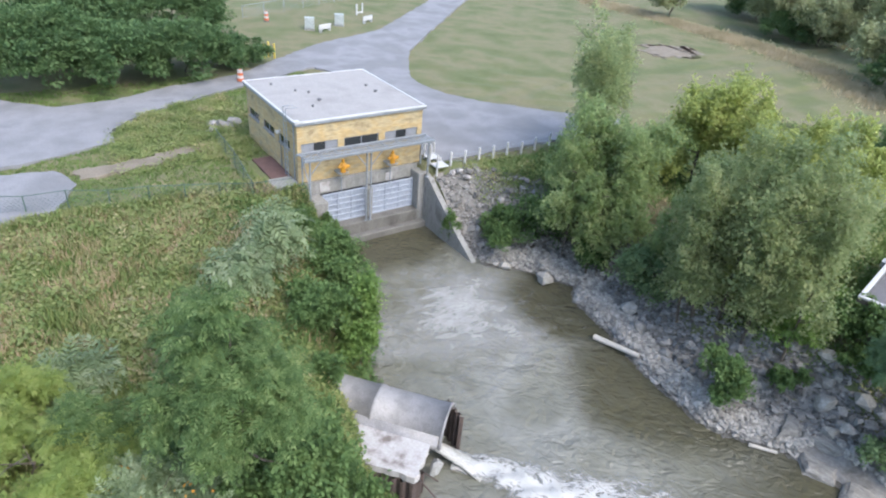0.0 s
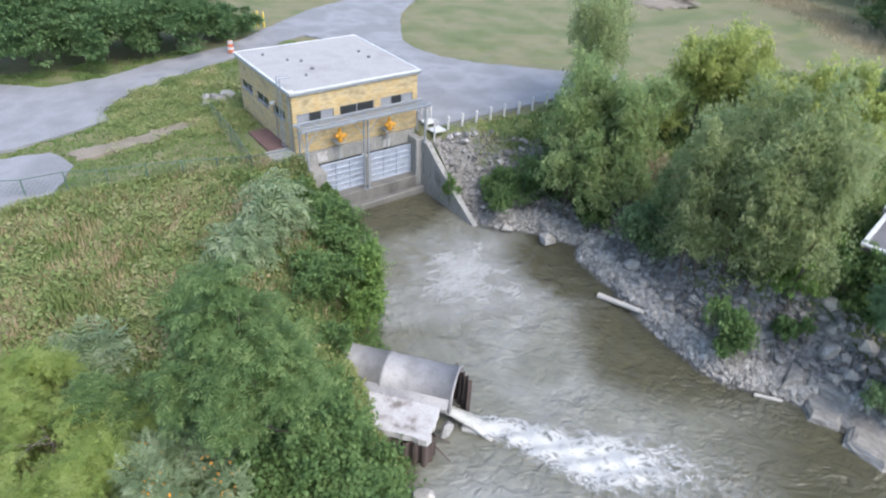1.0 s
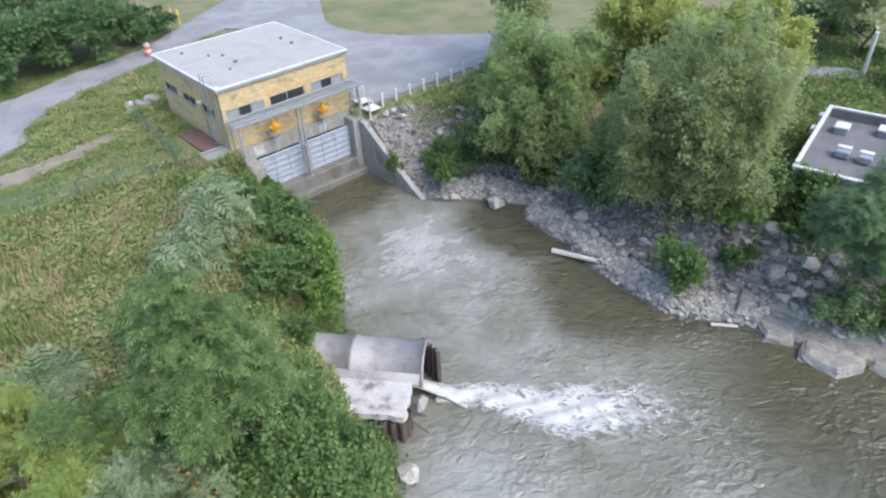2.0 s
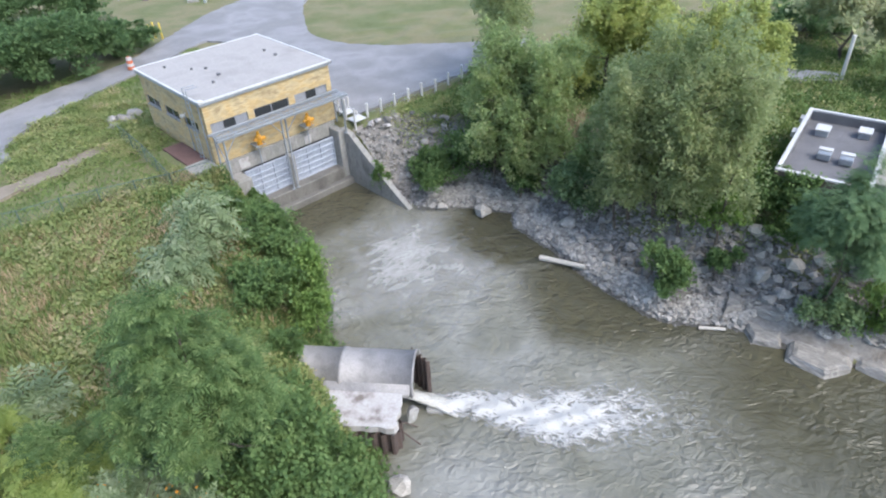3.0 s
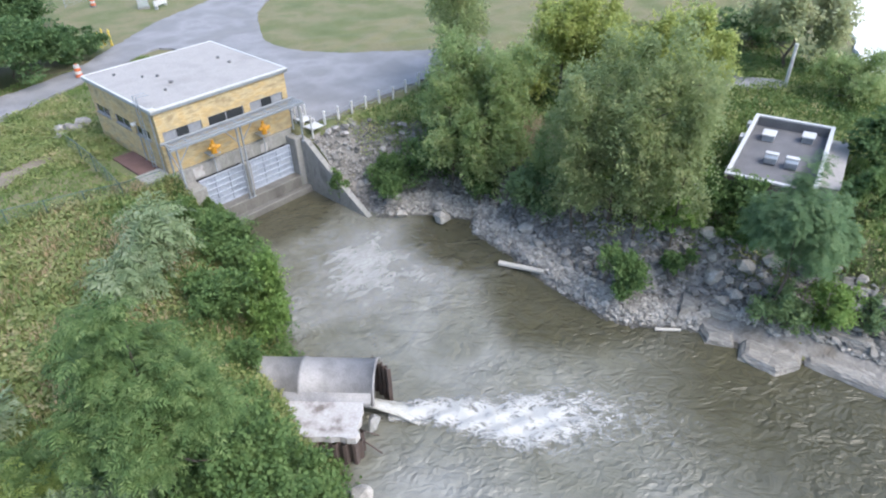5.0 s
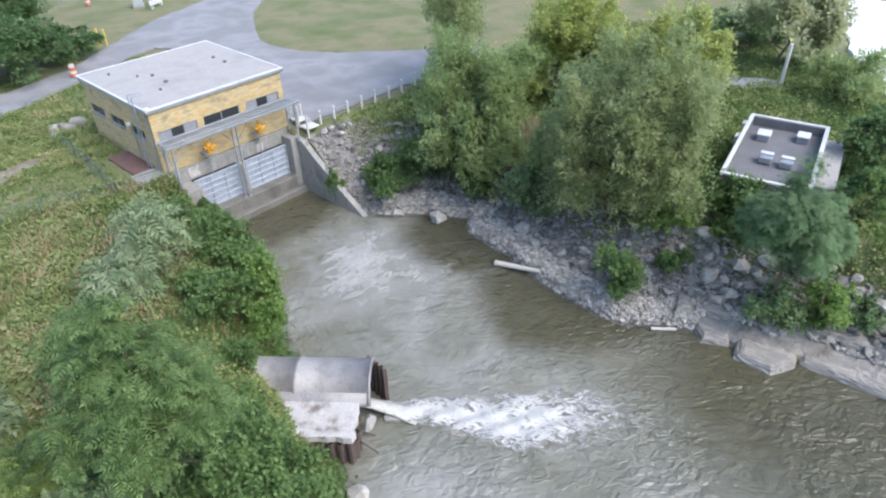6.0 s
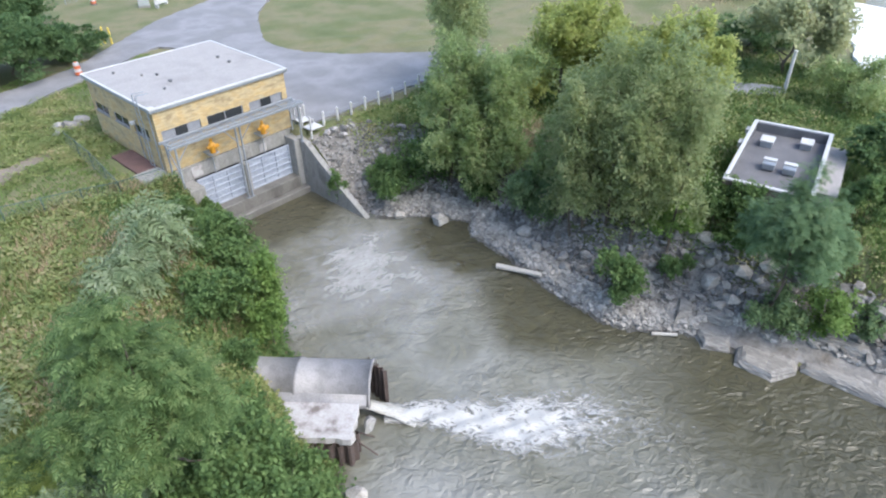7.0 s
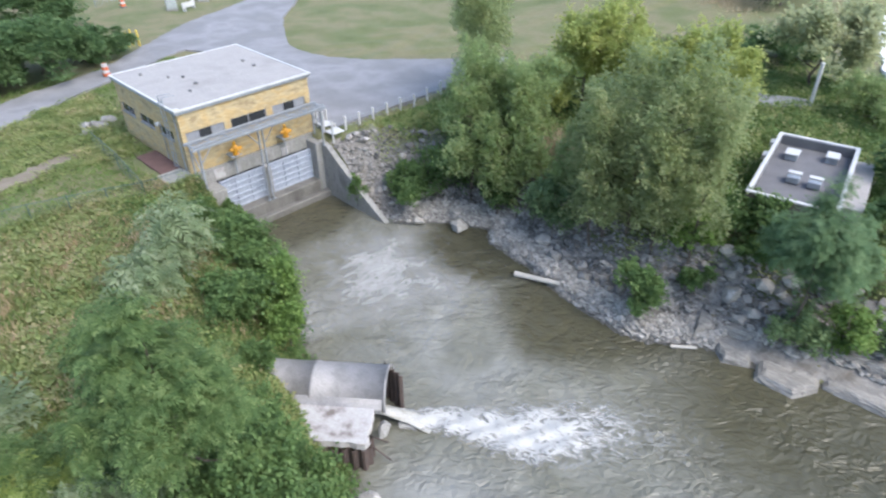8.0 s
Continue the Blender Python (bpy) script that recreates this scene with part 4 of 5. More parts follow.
M_SCREE = material("earthy_scree", [(0.095, 0.08, 0.06), (0.175, 0.16, 0.14), (0.24, 0.225, 0.205), (0.14, 0.12, 0.095)], 0.7, 6.0, 0.95, 0.8, depth=0.12)
# limestone again, darker: the trees' shade on the bank is put into the colour
M_RUBBLE = material("shaded_limestone", [(0.135, 0.124, 0.108), (0.25, 0.238, 0.22), (0.185, 0.172, 0.155)], 0.8, 9.0, 0.95, 0.7, island=0.5, depth=0.05)
M_LEDGE = material("bedded_limestone", [(0.145, 0.133, 0.115), (0.285, 0.268, 0.24), (0.205, 0.19, 0.168), (0.32, 0.303, 0.275)], 0.6, 7.0, 0.95, 0.8, spread=0.4, depth=0.06, stretch=(3.0, 0.6, 6.0))
gravel_bank()
STONES = [stone_mesh(40 + i, 0.5 + 0.06 * (i % 5)) for i in range(10)]


def hull_block(name, outline, z0, z1, label, seed):
    """A big flat rock in layers: uneven outlines, each layer set back a little from the one below."""
    r = random.Random(seed)
    bm = bmesh.new()
    cx, cy = sum(p[0] for p in outline) / len(outline), sum(p[1] for p in outline) / len(outline)
    edge = []
    for (ax, ay), (bx, by) in zip(outline, outline[1:] + outline[:1]):
        n = max(2, int(math.hypot(bx - ax, by - ay) / 0.35))
        edge += [(ax + (bx - ax) * k / n, ay + (by - ay) * k / n) for k in range(n)]
    levels = [(z0, 1.06), (z0 + (z1 - z0) * 0.55, 1.03), (z0 + (z1 - z0) * 0.66, 0.99), (z0 + (z1 - z0) * 0.8, 0.93), (z0 + (z1 - z0) * 0.83, 0.9), (z0 + (z1 - z0) * 0.94, 0.82), (z1, 0.7)]
    rows = []
    for z, k in levels:
        rows.append([bm.verts.new((cx + (x - cx) * (k + r.uniform(-0.05, 0.05)), cy + (y - cy) * (k + r.uniform(-0.05, 0.05)), z + r.uniform(-0.04, 0.04))) for x, y in edge])
    for a, b in zip(rows, rows[1:]):
        for k in range(len(edge)):
            m = (k + 1) % len(edge)
            bm.faces.new((a[k], a[m], b[m], b[k]))
    bm.faces.new(rows[0][::-1])
    middle = bm.verts.new((cx, cy, z1 + 0.02))
    for k in range(len(edge)):
        bm.faces.new((rows[-1][k], rows[-1][(k + 1) % len(edge)], middle))
    tagged(part(name, bm, M_LEDGE), label, "rock", "large flat rocks")


hull_block("rock_slab", [(12.8, -27.6), (13.4, -29.5), (12.2, -29.8), (11.6, -28.7)], -4.7, -3.98, "tilted pale limestone slab at the water's edge", 1)
hull_block("rock_slab", [(12.9, -29.9), (13.7, -32.4), (12.8, -32.7), (11.6, -32.0), (11.6, -30.3)], -4.7, -3.92, "broad pale limestone slab at the water's edge", 2)
hull_block("rock_slab", [(14.4, -32.3), (15.4, -37.0), (13.4, -37.6), (13.2, -32.8)], -4.7, -3.95, "long layered limestone slab beside the water", 3)
hull_block("rock_slab", [(13.7, -26.3), (14.3, -26.8), (12.9, -27.5), (12.0, -27.0)], -4.3, -3.45, "upright pale limestone block on the bank", 4)
hull_block("rock_slab", [(14.7, -31.2), (16.4, -32.6), (17.2, -37.5), (15.5, -38.0)], -4.3, -3.35, "wide grey limestone ledge above the water", 6)
hull_block("rock_slab", [(13.2, -27.6), (14.6, -28.9), (14.2, -29.6), (13.4, -29.0)], -4.3, -3.5, "cracked grey limestone ledge on the bank", 5)


def boulder(x, y, size, seed, lift=0.25):
    ob = new("boulder", stone_mesh(seed, 0.75, 22))
    ob.matrix_basis = Matrix.LocRotScale((x, y, max(float(height(x, y)), WZ) + size * lift), Euler((0.2 * (seed % 3), 0.1, seed)), (size, size, size))
    tagged(ob, "rough grey limestone boulder on the bank", "rock", "boulders on the bank")


for i, (x, y, s) in enumerate(((11.6, -11.3, 1.2), (10.3, -8.9, 0.8), (12.4, -10.2, 0.9), (15.0, -27.3, 1.2), (14.2, -28.2, 0.9), (14.8, -28.6, 0.8), (14.6, -29.6, 0.9), (16.2, -26.2, 1.0), (12.6, -18.0, 0.9), (13.2, -16.6, 1.1),
                               (-5.3, -22.6, 0.9), (12.4, -5.2, 0.6), (16.6, -33.2, 1.1), (16.9, -34.6, 1.0), (15.6, -26.9, 0.9), (13.4, -24.6, 0.7), (12.0, -20.4, 0.8), (15.9, -28.4, 1.1), (16.4, -29.5, 1.0), (13.0, -9.6, 0.8))):
    boulder(x, y, s, 70 + i)
boulder(-1.0, 11.3, 1.6, 95, 0.02)
boulder(-0.2, 11.7, 1.5, 98, 0.05)
boulder(-1.5, 11.9, 1.2, 97, 0.05)
boulder(-2.0, 10.6, 0.9, 96, 0.1)
for i, (x, y) in enumerate(((10.9, -2.4), (11.5, -2.7), (11.0, -3.0), (12.0, -2.3), (10.4, -2.1))):
    ob = new("concrete_chunk", stone_mesh(120 + i, 0.5))
    ob.data.materials[0] = M_PALE
    ob.matrix_basis = Matrix.LocRotScale((x, y, float(height(x, y)) + 0.15), Euler((0.1, 0.2, i)), (0.75, 0.55, 0.6))
    tagged(ob, "pale broken concrete chunk beside the posts", "rock", "concrete chunks")

riprap = tagged(empty("riprap", 0, 0, 0), "loose pale grey stones piled along the water's edge", "rocks", kind="structure")
rs = np.random.default_rng(8)
cand = np.column_stack([rs.uniform(9.2, 17.5, 60000), rs.uniform(-38, -1.9, 60000)])
reach_d, reach_far = shore_distance(cand[:, 0], cand[:, 1]), rocky_shore_distance(cand[:, 0], cand[:, 1])
slope = (cand[:, 1] > -8) & (cand[:, 0] < 14.5)
good = (reach_d > -0.08) & (reach_far < np.where(slope, 6.0, 4.4)) & ~((cand[:, 1] < -28) & (reach_far < 1.3))
good &= rs.random(60000) < np.where(reach_far < 1.5, 1.0, 0.42)
cand, reach_d = cand[good][:13000], reach_d[good][:13000]
ground_z = height(cand[:, 0], cand[:, 1])
piles = {True: ([], [], 0), False: ([], [], 0)}
placed = 0
stone_co = [np.array([v.co[:] for v in data.vertices]) for data in STONES]
stone_faces = [[tuple(p.vertices) for p in data.polygons] for data in STONES]
for (x, y), d, g in zip(cand, reach_d, ground_z):
    big = d < 1.5 and y < -7.5
    size = float(rs.uniform(0.15, 0.46) if big else rs.uniform(0.1, 0.32))
    if not big and rs.random() < (0.1 if y < -9 else 0.03):
        size = float(rs.uniform(0.4, 0.75))
    turn = Euler((rs.normal(0, 0.3), rs.normal(0, 0.3), rs.uniform(0, 6.28)))
    m = Matrix.LocRotScale((x, y, g + size * 0.22 + 0.05), turn, (size, size * rs.uniform(0.7, 1.1), size))
    k = int(rs.integers(0, 10))
    if big and placed < 300 and -33 < y < -8 and d < 0.8:
        placed += 1
        ob = new("stone", STONES[k])
        ob.parent, ob.matrix_basis = riprap, m
        continue
    a = np.array(m)
    verts, faces, offset = piles[bool(big)]
    verts.append(stone_co[k] @ a[:3, :3].T + a[:3, 3])
    faces += [tuple(offset + c for c in f) for f in stone_faces[k]]
    piles[bool(big)] = (verts, faces, offset + len(stone_co[k]))
washed = mesh_object("shore_stones", np.concatenate(piles[True][0]).tolist(), piles[True][1], M_ROCK)
tagged(washed, "washed pale grey stones heaped at the water's edge", "stones", kind="stuff")
wet_co, wet_faces, wet_total = [], [], 0
along = np.array(FAR_BANK[1:26])
for k in range(1500):
    i, u = int(rs.integers(0, len(along) - 1)), rs.random()
    x, y = along[i] + (along[i + 1] - along[i]) * u + rs.normal(0, 0.07, 2)
    size = rs.uniform(0.14, 0.34)
    a = np.array(Matrix.LocRotScale((x, y, WZ - 0.01), Euler((0, 0, rs.uniform(0, 6.28))), (size * 1.2, size, size * 0.6)))
    b = int(rs.integers(0, 10))
    base = wet_total
    wet_co.append(stone_co[b] @ a[:3, :3].T + a[:3, 3])
    wet_faces += [tuple(base + c for c in f) for f in stone_faces[b]]
    wet_total = base + len(stone_co[b])
M_WETROCK = material("wet_limestone", [(0.05, 0.047, 0.04), (0.10, 0.095, 0.083), (0.07, 0.066, 0.057)], 1.0, 9.0, 0.35, 0.6, island=0.4, depth=0.05)
tagged(mesh_object("wet_stones", np.concatenate(wet_co).tolist(), wet_faces, M_WETROCK), "dark wet stones along the waterline", "stones", kind="stuff")
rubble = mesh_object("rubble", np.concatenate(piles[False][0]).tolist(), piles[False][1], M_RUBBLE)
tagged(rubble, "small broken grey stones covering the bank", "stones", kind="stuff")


def log(points, r, label):
    tagged(part("driftwood_log", tube(points, [r * (1 - 0.12 * i) for i in range(len(points))], 9), M_DRIFT), label, "log", "driftwood")


log([(10.15, -17.05, -4.1), (10.5, -18.2, -4.02), (10.9, -19.6, -3.9)], 0.17, "bleached bare log lying out over the water")
log([(10.9, -26.4, -4.2), (11.6, -27.4, -4.15)], 0.09, "thin bleached log lying among the stones")

for i, (x, y, length, turn) in enumerate(((18.4, -23.9, 1.9, 200), (18.9, -24.6, 1.5, 240), (17.9, -24.6, 1.6, 170), (18.2, -25.3, 1.3, 215))):
    a, g = radians(turn), float(height(x, y)) + 0.5
    branch = tube([(x, y, g - 0.6), (x + 0.3 * math.cos(a), y + 0.3 * math.sin(a), g + 0.3), (x + length * math.cos(a), y + length * math.sin(a), g + 0.55)], [0.06, 0.05, 0.02], 6)
    tagged(part("dead_branch", branch, M_DRIFT), "bare bleached dead branch above the bank", "branch", "dead branches")


# ---- pouring and foaming water ----
M_FOAM = bpy.data.materials.new("foam")
M_FOAM.use_nodes = True


def foam_material(m, scale, hard, lacy):
    """White water, broken up where its density is low."""
    n, l = m.node_tree.nodes, m.node_tree.links
    s = n["Principled BSDF"]
    s.inputs["Base Color"].default_value, s.inputs["Roughness"].default_value = (0.40, 0.394, 0.372, 1), 0.6
    at, co, mp, a, b = n.new("ShaderNodeAttribute"), n.new("ShaderNodeTexCoord"), n.new("ShaderNodeMapping"), n.new("ShaderNodeTexNoise"), n.new("ShaderNodeTexVoronoi")
    at.attribute_name = "froth"
    mp.inputs["Scale"].default_value = (0.75, 1.3, 1)
    l.new(co.outputs["Object"], mp.inputs[0])
    a.inputs["Scale"].default_value, a.inputs["Detail"].default_value, a.inputs["Distortion"].default_value = scale, 5, 2.5
    l.new(mp.outputs[0], a.inputs["Vector"])
    warp = n.new("ShaderNodeMix")
    warp.data_type = "RGBA"
    warp.inputs["Factor"].default_value = 0.55
    l.new(mp.outputs[0], warp.inputs["A"])
    l.new(a.outputs["Color"], warp.inputs["B"])
    b.feature = "DISTANCE_TO_EDGE"
    b.inputs["Scale"].default_value = scale * 1.6
    l.new(warp.outputs["Result"], b.inputs["Vector"])
    lace, add, mask = n.new("ShaderNodeMath"), n.new("ShaderNodeMath"), n.new("ShaderNodeMapRange")
    lace.operation, lace.inputs[1].default_value = "MULTIPLY_ADD", -lacy
    l.new(b.outputs["Distance"], lace.inputs[0])
    l.new(a.outputs["Fac"], lace.inputs[2])
    add.operation = "ADD"
    l.new(lace.outputs[0], add.inputs[0])
    l.new(at.outputs["Fac"], add.inputs[1])
    mask.inputs["From Min"].default_value, mask.inputs["From Max"].default_value = 0.72, 0.72 + hard
    l.new(add.outputs[0], mask.inputs["Value"])
    l.new(mask.outputs[0], s.inputs["Alpha"])
    bump = n.new("ShaderNodeBump")
    bump.inputs["Strength"].default_value, bump.inputs["Distance"].default_value = 0.6, 0.12
    l.new(a.outputs["Fac"], bump.inputs["Height"])
    l.new(bump.outputs[0], s.inputs["Normal"])


foam_material(M_FOAM, 2.0, 0.62, 1.45)
# thin foam whose white also stands in for sky glints on the pool
M_GLINT_FOAM = bpy.data.materials.new("aerated_glint_water")
M_GLINT_FOAM.use_nodes = True
foam_material(M_GLINT_FOAM, 1.1, 1.1, 0.7)


def density_mesh(name, gx, gy, gz, density, mat, parent):
    w = gx.shape[1]
    faces = np.array([(j * w + i, j * w + i + 1, (j + 1) * w + i + 1, (j + 1) * w + i) for j in range(gx.shape[0] - 1) for i in range(w - 1)])
    ob = quads(name, np.stack([gx, gy, gz], -1).reshape(-1, 3), faces, mat, parent)
    ob.data.shade_smooth()
    a = ob.data.attributes.new("froth", "FLOAT", "POINT")
    a.data.foreach_set("value", density.astype(np.float32).ravel())
    return ob


def plume():
    """The white plume that runs from the outlet out over the pool."""
    gx, gy = np.meshgrid(np.arange(0.5, 19, 0.12), np.arange(-5.2, 3.4, 0.12))
    middle = -0.75 + 0.0 * gx + 0.25 * np.sin(gx * 0.8)
    half = 0.35 + 0.28 * np.minimum(gx, 6.5) + 0.05 * np.maximum(gx - 6.5, 0)
    across = np.abs(gy - middle) / half
    core = np.clip(1.15 + 0.3 * (1 - smooth(0.8, 2.2, gx)) - across ** 1.6, -0.6, 1.2) * (1 - 0.45 * smooth(6.5, 10.5, gx) - 0.55 * smooth(9.5, 13.5, gx))
    wisps = np.clip(0.54 - 0.3 * across, -0.5, 1) * smooth(2, 6, gx) * (1 - 0.75 * smooth(8.5, 17, gx))
    density = np.maximum(core, wisps) - 0.9 * smooth(0.9, 1.8, across) + 0.04 * np.sin(gx * 2.1 + gy * 3)
    lift = 0.10 * np.clip(density, 0, 1) * (1 + np.sin(gx * 4.1 + np.sin(gy * 3)) * np.sin(gy * 4.7 + gx))
    ob = density_mesh("foam", gx, gy, WZ + 0.085 + lift, density, M_FOAM, None)
    ob.matrix_basis = pose(-1.49, -19.52, 0, 0, 0, -50.3)
    tagged(ob, "white foaming water running out from the outlet", "foam", kind="stuff")


plume()


def jet():
    """The stream that falls from the outlet to the pool: a closed, uneven body."""
    rows, r = [], np.random.default_rng(2)
    bm = bmesh.new()
    for i in range(15):
        k = i / 14
        x, z, wide, thick = -0.9 + 3.1 * k, -3.55 - 0.95 * k ** 1.6, 0.2 + 0.34 * k, 0.14 - 0.05 * k
        rows.append([bm.verts.new((x, -0.62 - 0.1 * k + math.cos(a) * wide * (1 + r.normal(0, 0.13)), z + math.sin(a) * thick * (1 + r.normal(0, 0.3)))) for a in [j * math.pi / 7 for j in range(14)]])
    for a, b in zip(rows, rows[1:]):
        for j in range(14):
            bm.faces.new((a[j], a[(j + 1) % 14], b[(j + 1) % 14], b[j]))
    bm.faces.new(rows[0])
    bm.faces.new(rows[-1][::-1])
    ob = part("water_jet", bm, M_JET, flat=False)
    ob.matrix_basis = pose(-1.49, -19.52, 0, 0, 0, -50.3)
    tagged(ob, "white stream of water pouring from the outlet", "water")


M_JET = material("churned_water", [(0.28, 0.27, 0.225), (0.40, 0.39, 0.355), (0.46, 0.455, 0.43)], 2.5, 9.0, 0.35, 0.6, depth=0.06, stretch=(0.4, 2.5, 2.5))
jet()


def boil():
    """Thin broken foam where water wells up in the pool; its white also paints the sky's glints."""
    gx, gy = np.meshgrid(np.arange(-2, 11, 0.2), np.arange(-18, -5.5, 0.2))
    wx, wy = gx + 0.7 * np.sin(gy * 0.9) + 0.4 * np.sin(gy * 2.3 + gx), gy + 0.6 * np.sin(gx * 1.1) + 0.4 * np.sin(gx * 2.9 - gy)
    d = np.exp(-((wx - 6.3 - 0.2 * (wy + 10)) / 2.6) ** 2 - ((wy + 10.6) / 3.4) ** 2)
    density = 0.46 * d + 0.2 + 0.52 * np.exp(-((wx - 4.4) / 3.6) ** 2 - ((wy + 12.2) / 4.5) ** 2)
    density = np.where(shore_distance(gx, gy) > -0.3, -1, density)
    ob = density_mesh("glint_foam", gx, gy, np.full(gx.shape, WZ + 0.09), density, M_GLINT_FOAM, None)
    tagged(ob, "thin broken foam and painted sky glints on the welling pool", "foam", kind="stuff")


boil()


# ---- grass ----
def in_outline(x, y, outline):
    inside = np.zeros(x.shape, bool)
    for (ax, ay), (bx, by) in zip(outline, outline[1:] + outline[:1]):
        inside ^= ((ay > y) != (by > y)) & (x < ax + (y - ay) / ((by - ay) or 1e-9) * (bx - ax))
    return inside


def grass(name, label, x0, x1, y0, y1, count, low, high, wide, mat, seed, least=0.6, most=99, patch=0.0):
    """Blades in small tufts, each a bent tapered strip, where the ground is bare of road and building."""
    r = np.random.default_rng(seed)
    n = count // 5
    x, y = np.repeat(r.uniform(x0, x1, n), 5) + r.normal(0, 0.1, n * 5), np.repeat(r.uniform(y0, y1, n), 5) + r.normal(0, 0.1, n * 5)
    d = shore_distance(x, y)
    keep = (d > least) & (d < most) & ~in_outline(x, y, ROAD) & ~in_outline(x, y, PATCH) & ~in_outline(x, y, DIRT)
    keep &= ~((x > 0.0) & (x < 9.4) & (y > -0.9) & (y < 9.2)) & ~((x > -1.7) & (x < 0.2) & (y > -0.5) & (y < 4.8))
    if patch:
        keep &= np.sin(x * 0.9 + 1.7 * np.sin(y * 0.6)) * np.sin(y * 0.8 + np.sin(x * 0.5)) + r.normal(0, 0.3, x.size) > patch
    x, y = x[keep], y[keep]
    z = height(x, y) - 0.03
    k = len(x)
    yaw, h, lean = r.uniform(0, 6.28, k), r.uniform(low, high, k), r.uniform(0.15, 0.6, k)
    sx, sy = -np.sin(yaw) * wide / 2, np.cos(yaw) * wide / 2
    fx, fy = np.cos(yaw) * lean * h, np.sin(yaw) * lean * h
    pts = [(x - sx, y - sy, z), (x + sx, y + sy, z), (x + sx * 0.8 + fx * 0.35, y + sy * 0.8 + fy * 0.35, z + 0.6 * h), (x - sx * 0.8 + fx * 0.35, y - sy * 0.8 + fy * 0.35, z + 0.6 * h), (x + fx, y + fy, z + h)]
    v = np.stack([np.stack(p, -1) for p in pts], 1).reshape(-1, 3)
    base = np.arange(k)[:, None] * 5
    faces = np.concatenate([base + np.array([[0, 1, 2]]), base + np.array([[0, 2, 3]]), base + np.array([[3, 2, 4]])])
    tagged(quads(name, v, faces, mat), label, "grass", kind="stuff")


grass("tall_grass", "tall green meadow grass on the bank above the river", -24, 2, -26, 1.5, 150000, 0.25, 0.6, 0.05, M_GRASS, 21)
grass("green_grass", "fresh green grass in patches through the meadow", -24, 2, -26, 1.5, 60000, 0.3, 0.65, 0.05, M_GREENGRASS, 26, 0.4)
grass("dry_grass", "tall dry tan and rust-coloured grass in the meadow", -24, 0, -14, 0.5, 40000, 0.35, 0.75, 0.05, M_DRY, 22, 2.5, patch=-0.05)
grass("straw_grass", "dry straw-coloured grass in a clearing on the far bank", 15.5, 20.5, -16.5, -11.5, 5000, 0.3, 0.7, 0.06, M_STRAW, 28, 3.5)
grass("lawn_grass", "short green grass between the road and the gatehouse", -26, 10, 1.0, 24, 110000, 0.08, 0.22, 0.05, M_GREENGRASS, 23)
grass("bank_grass", "green grass and weeds on the far bank", 12, 44, -40, -1.8, 120000, 0.2, 0.5, 0.06, M_GREENGRASS, 24, 4.0)


def undergrowth(name, label, x0, x1, y0, y1, count, high, size, mat, seed, least=1.0, patch=-2.0):
    """Broad-leaved weeds: loose leaves in low clumps close to the ground."""
    r = np.random.default_rng(seed)
    n = count // 24
    cx, cy, ch = r.uniform(x0, x1, n), r.uniform(y0, y1, n), r.uniform(0.3, 1.0, n) * high
    keep = (shore_distance(cx, cy) > least) & ~in_outline(cx, cy, ROAD) & ~in_outline(cx, cy, PATCH) & ~in_outline(cx, cy, PAD) & ~in_outline(cx, cy, DIRT) & ~((cx > -0.3) & (cx < 9.6) & (cy > -0.6) & (cy < 9.4)) & ~((cx > -2.0) & (cx < 0.2) & (cy > -0.8) & (cy < 5.0))
    keep &= ~((cx > 16.5) & (cx < 28) & (cy > -31) & (cy < -23.5)) & (np.sin(cx * 0.7 + 2 * np.sin(cy * 0.5)) * np.sin(cy * 0.6 + np.sin(cx * 0.8)) > patch)
    cx, cy, ch = [np.repeat(a[keep], 24) for a in (cx, cy, ch)]
    k = len(cx)
    x, y = cx + r.normal(0, 0.28, k), cy + r.normal(0, 0.28, k)
    p = np.stack([x, y, height(x, y) + ch * r.random(k) ** 0.7], 1)
    yaw, tilt, ln = r.uniform(0, 6.28, k), r.normal(0.1, 0.5, k), size * r.uniform(0.6, 1.4, k)
    f = np.stack([np.cos(yaw) * np.cos(tilt), np.sin(yaw) * np.cos(tilt), np.sin(tilt)], 1) * ln[:, None]
    s = np.stack([-np.sin(yaw), np.cos(yaw), r.normal(0, 0.4, k)], 1) * ln[:, None] * 0.3
    v = np.stack([p, p + f * 0.45 + s, p + f, p + f * 0.45 - s], 1).reshape(-1, 3)
    tagged(quads(name, v, np.arange(len(v)).reshape(-1, 4), mat), label, "plants", kind="stuff")


undergrowth("weeds", "broad-leaved green weeds in the meadow above the river", -24, 1, -26, 0.5, 150000, 0.8, 0.17, LEAVES["weed"], 31, 1.0, -0.45)
undergrowth("weeds", "leafy green weeds on the far bank", 13, 46, -40, -3, 90000, 0.5, 0.17, LEAVES["weed"], 32, 3.6)
undergrowth("weeds", "leafy green weeds in patches on the far bank", 13, 46, -40, -3, 60000, 0.6, 0.17, LEAVES["shrub"], 35, 4.2, -0.1)
undergrowth("weeds", "sparse olive weeds at the top of the stony slope", 11.5, 16.5, -5.0, -1.7, 5000, 0.4, 0.15, LEAVES["weed"], 36, 2.5)
undergrowth("weeds", "leafy weeds between the road and the gatehouse", -9, 1, 5.5, 19, 40000, 0.4, 0.15, LEAVES["weed"], 33)
undergrowth("weeds", "leafy weeds overhanging the near bank", -7, 1, -24, -1, 60000, 0.5, 0.16, LEAVES["shrub"], 34, 0.05)


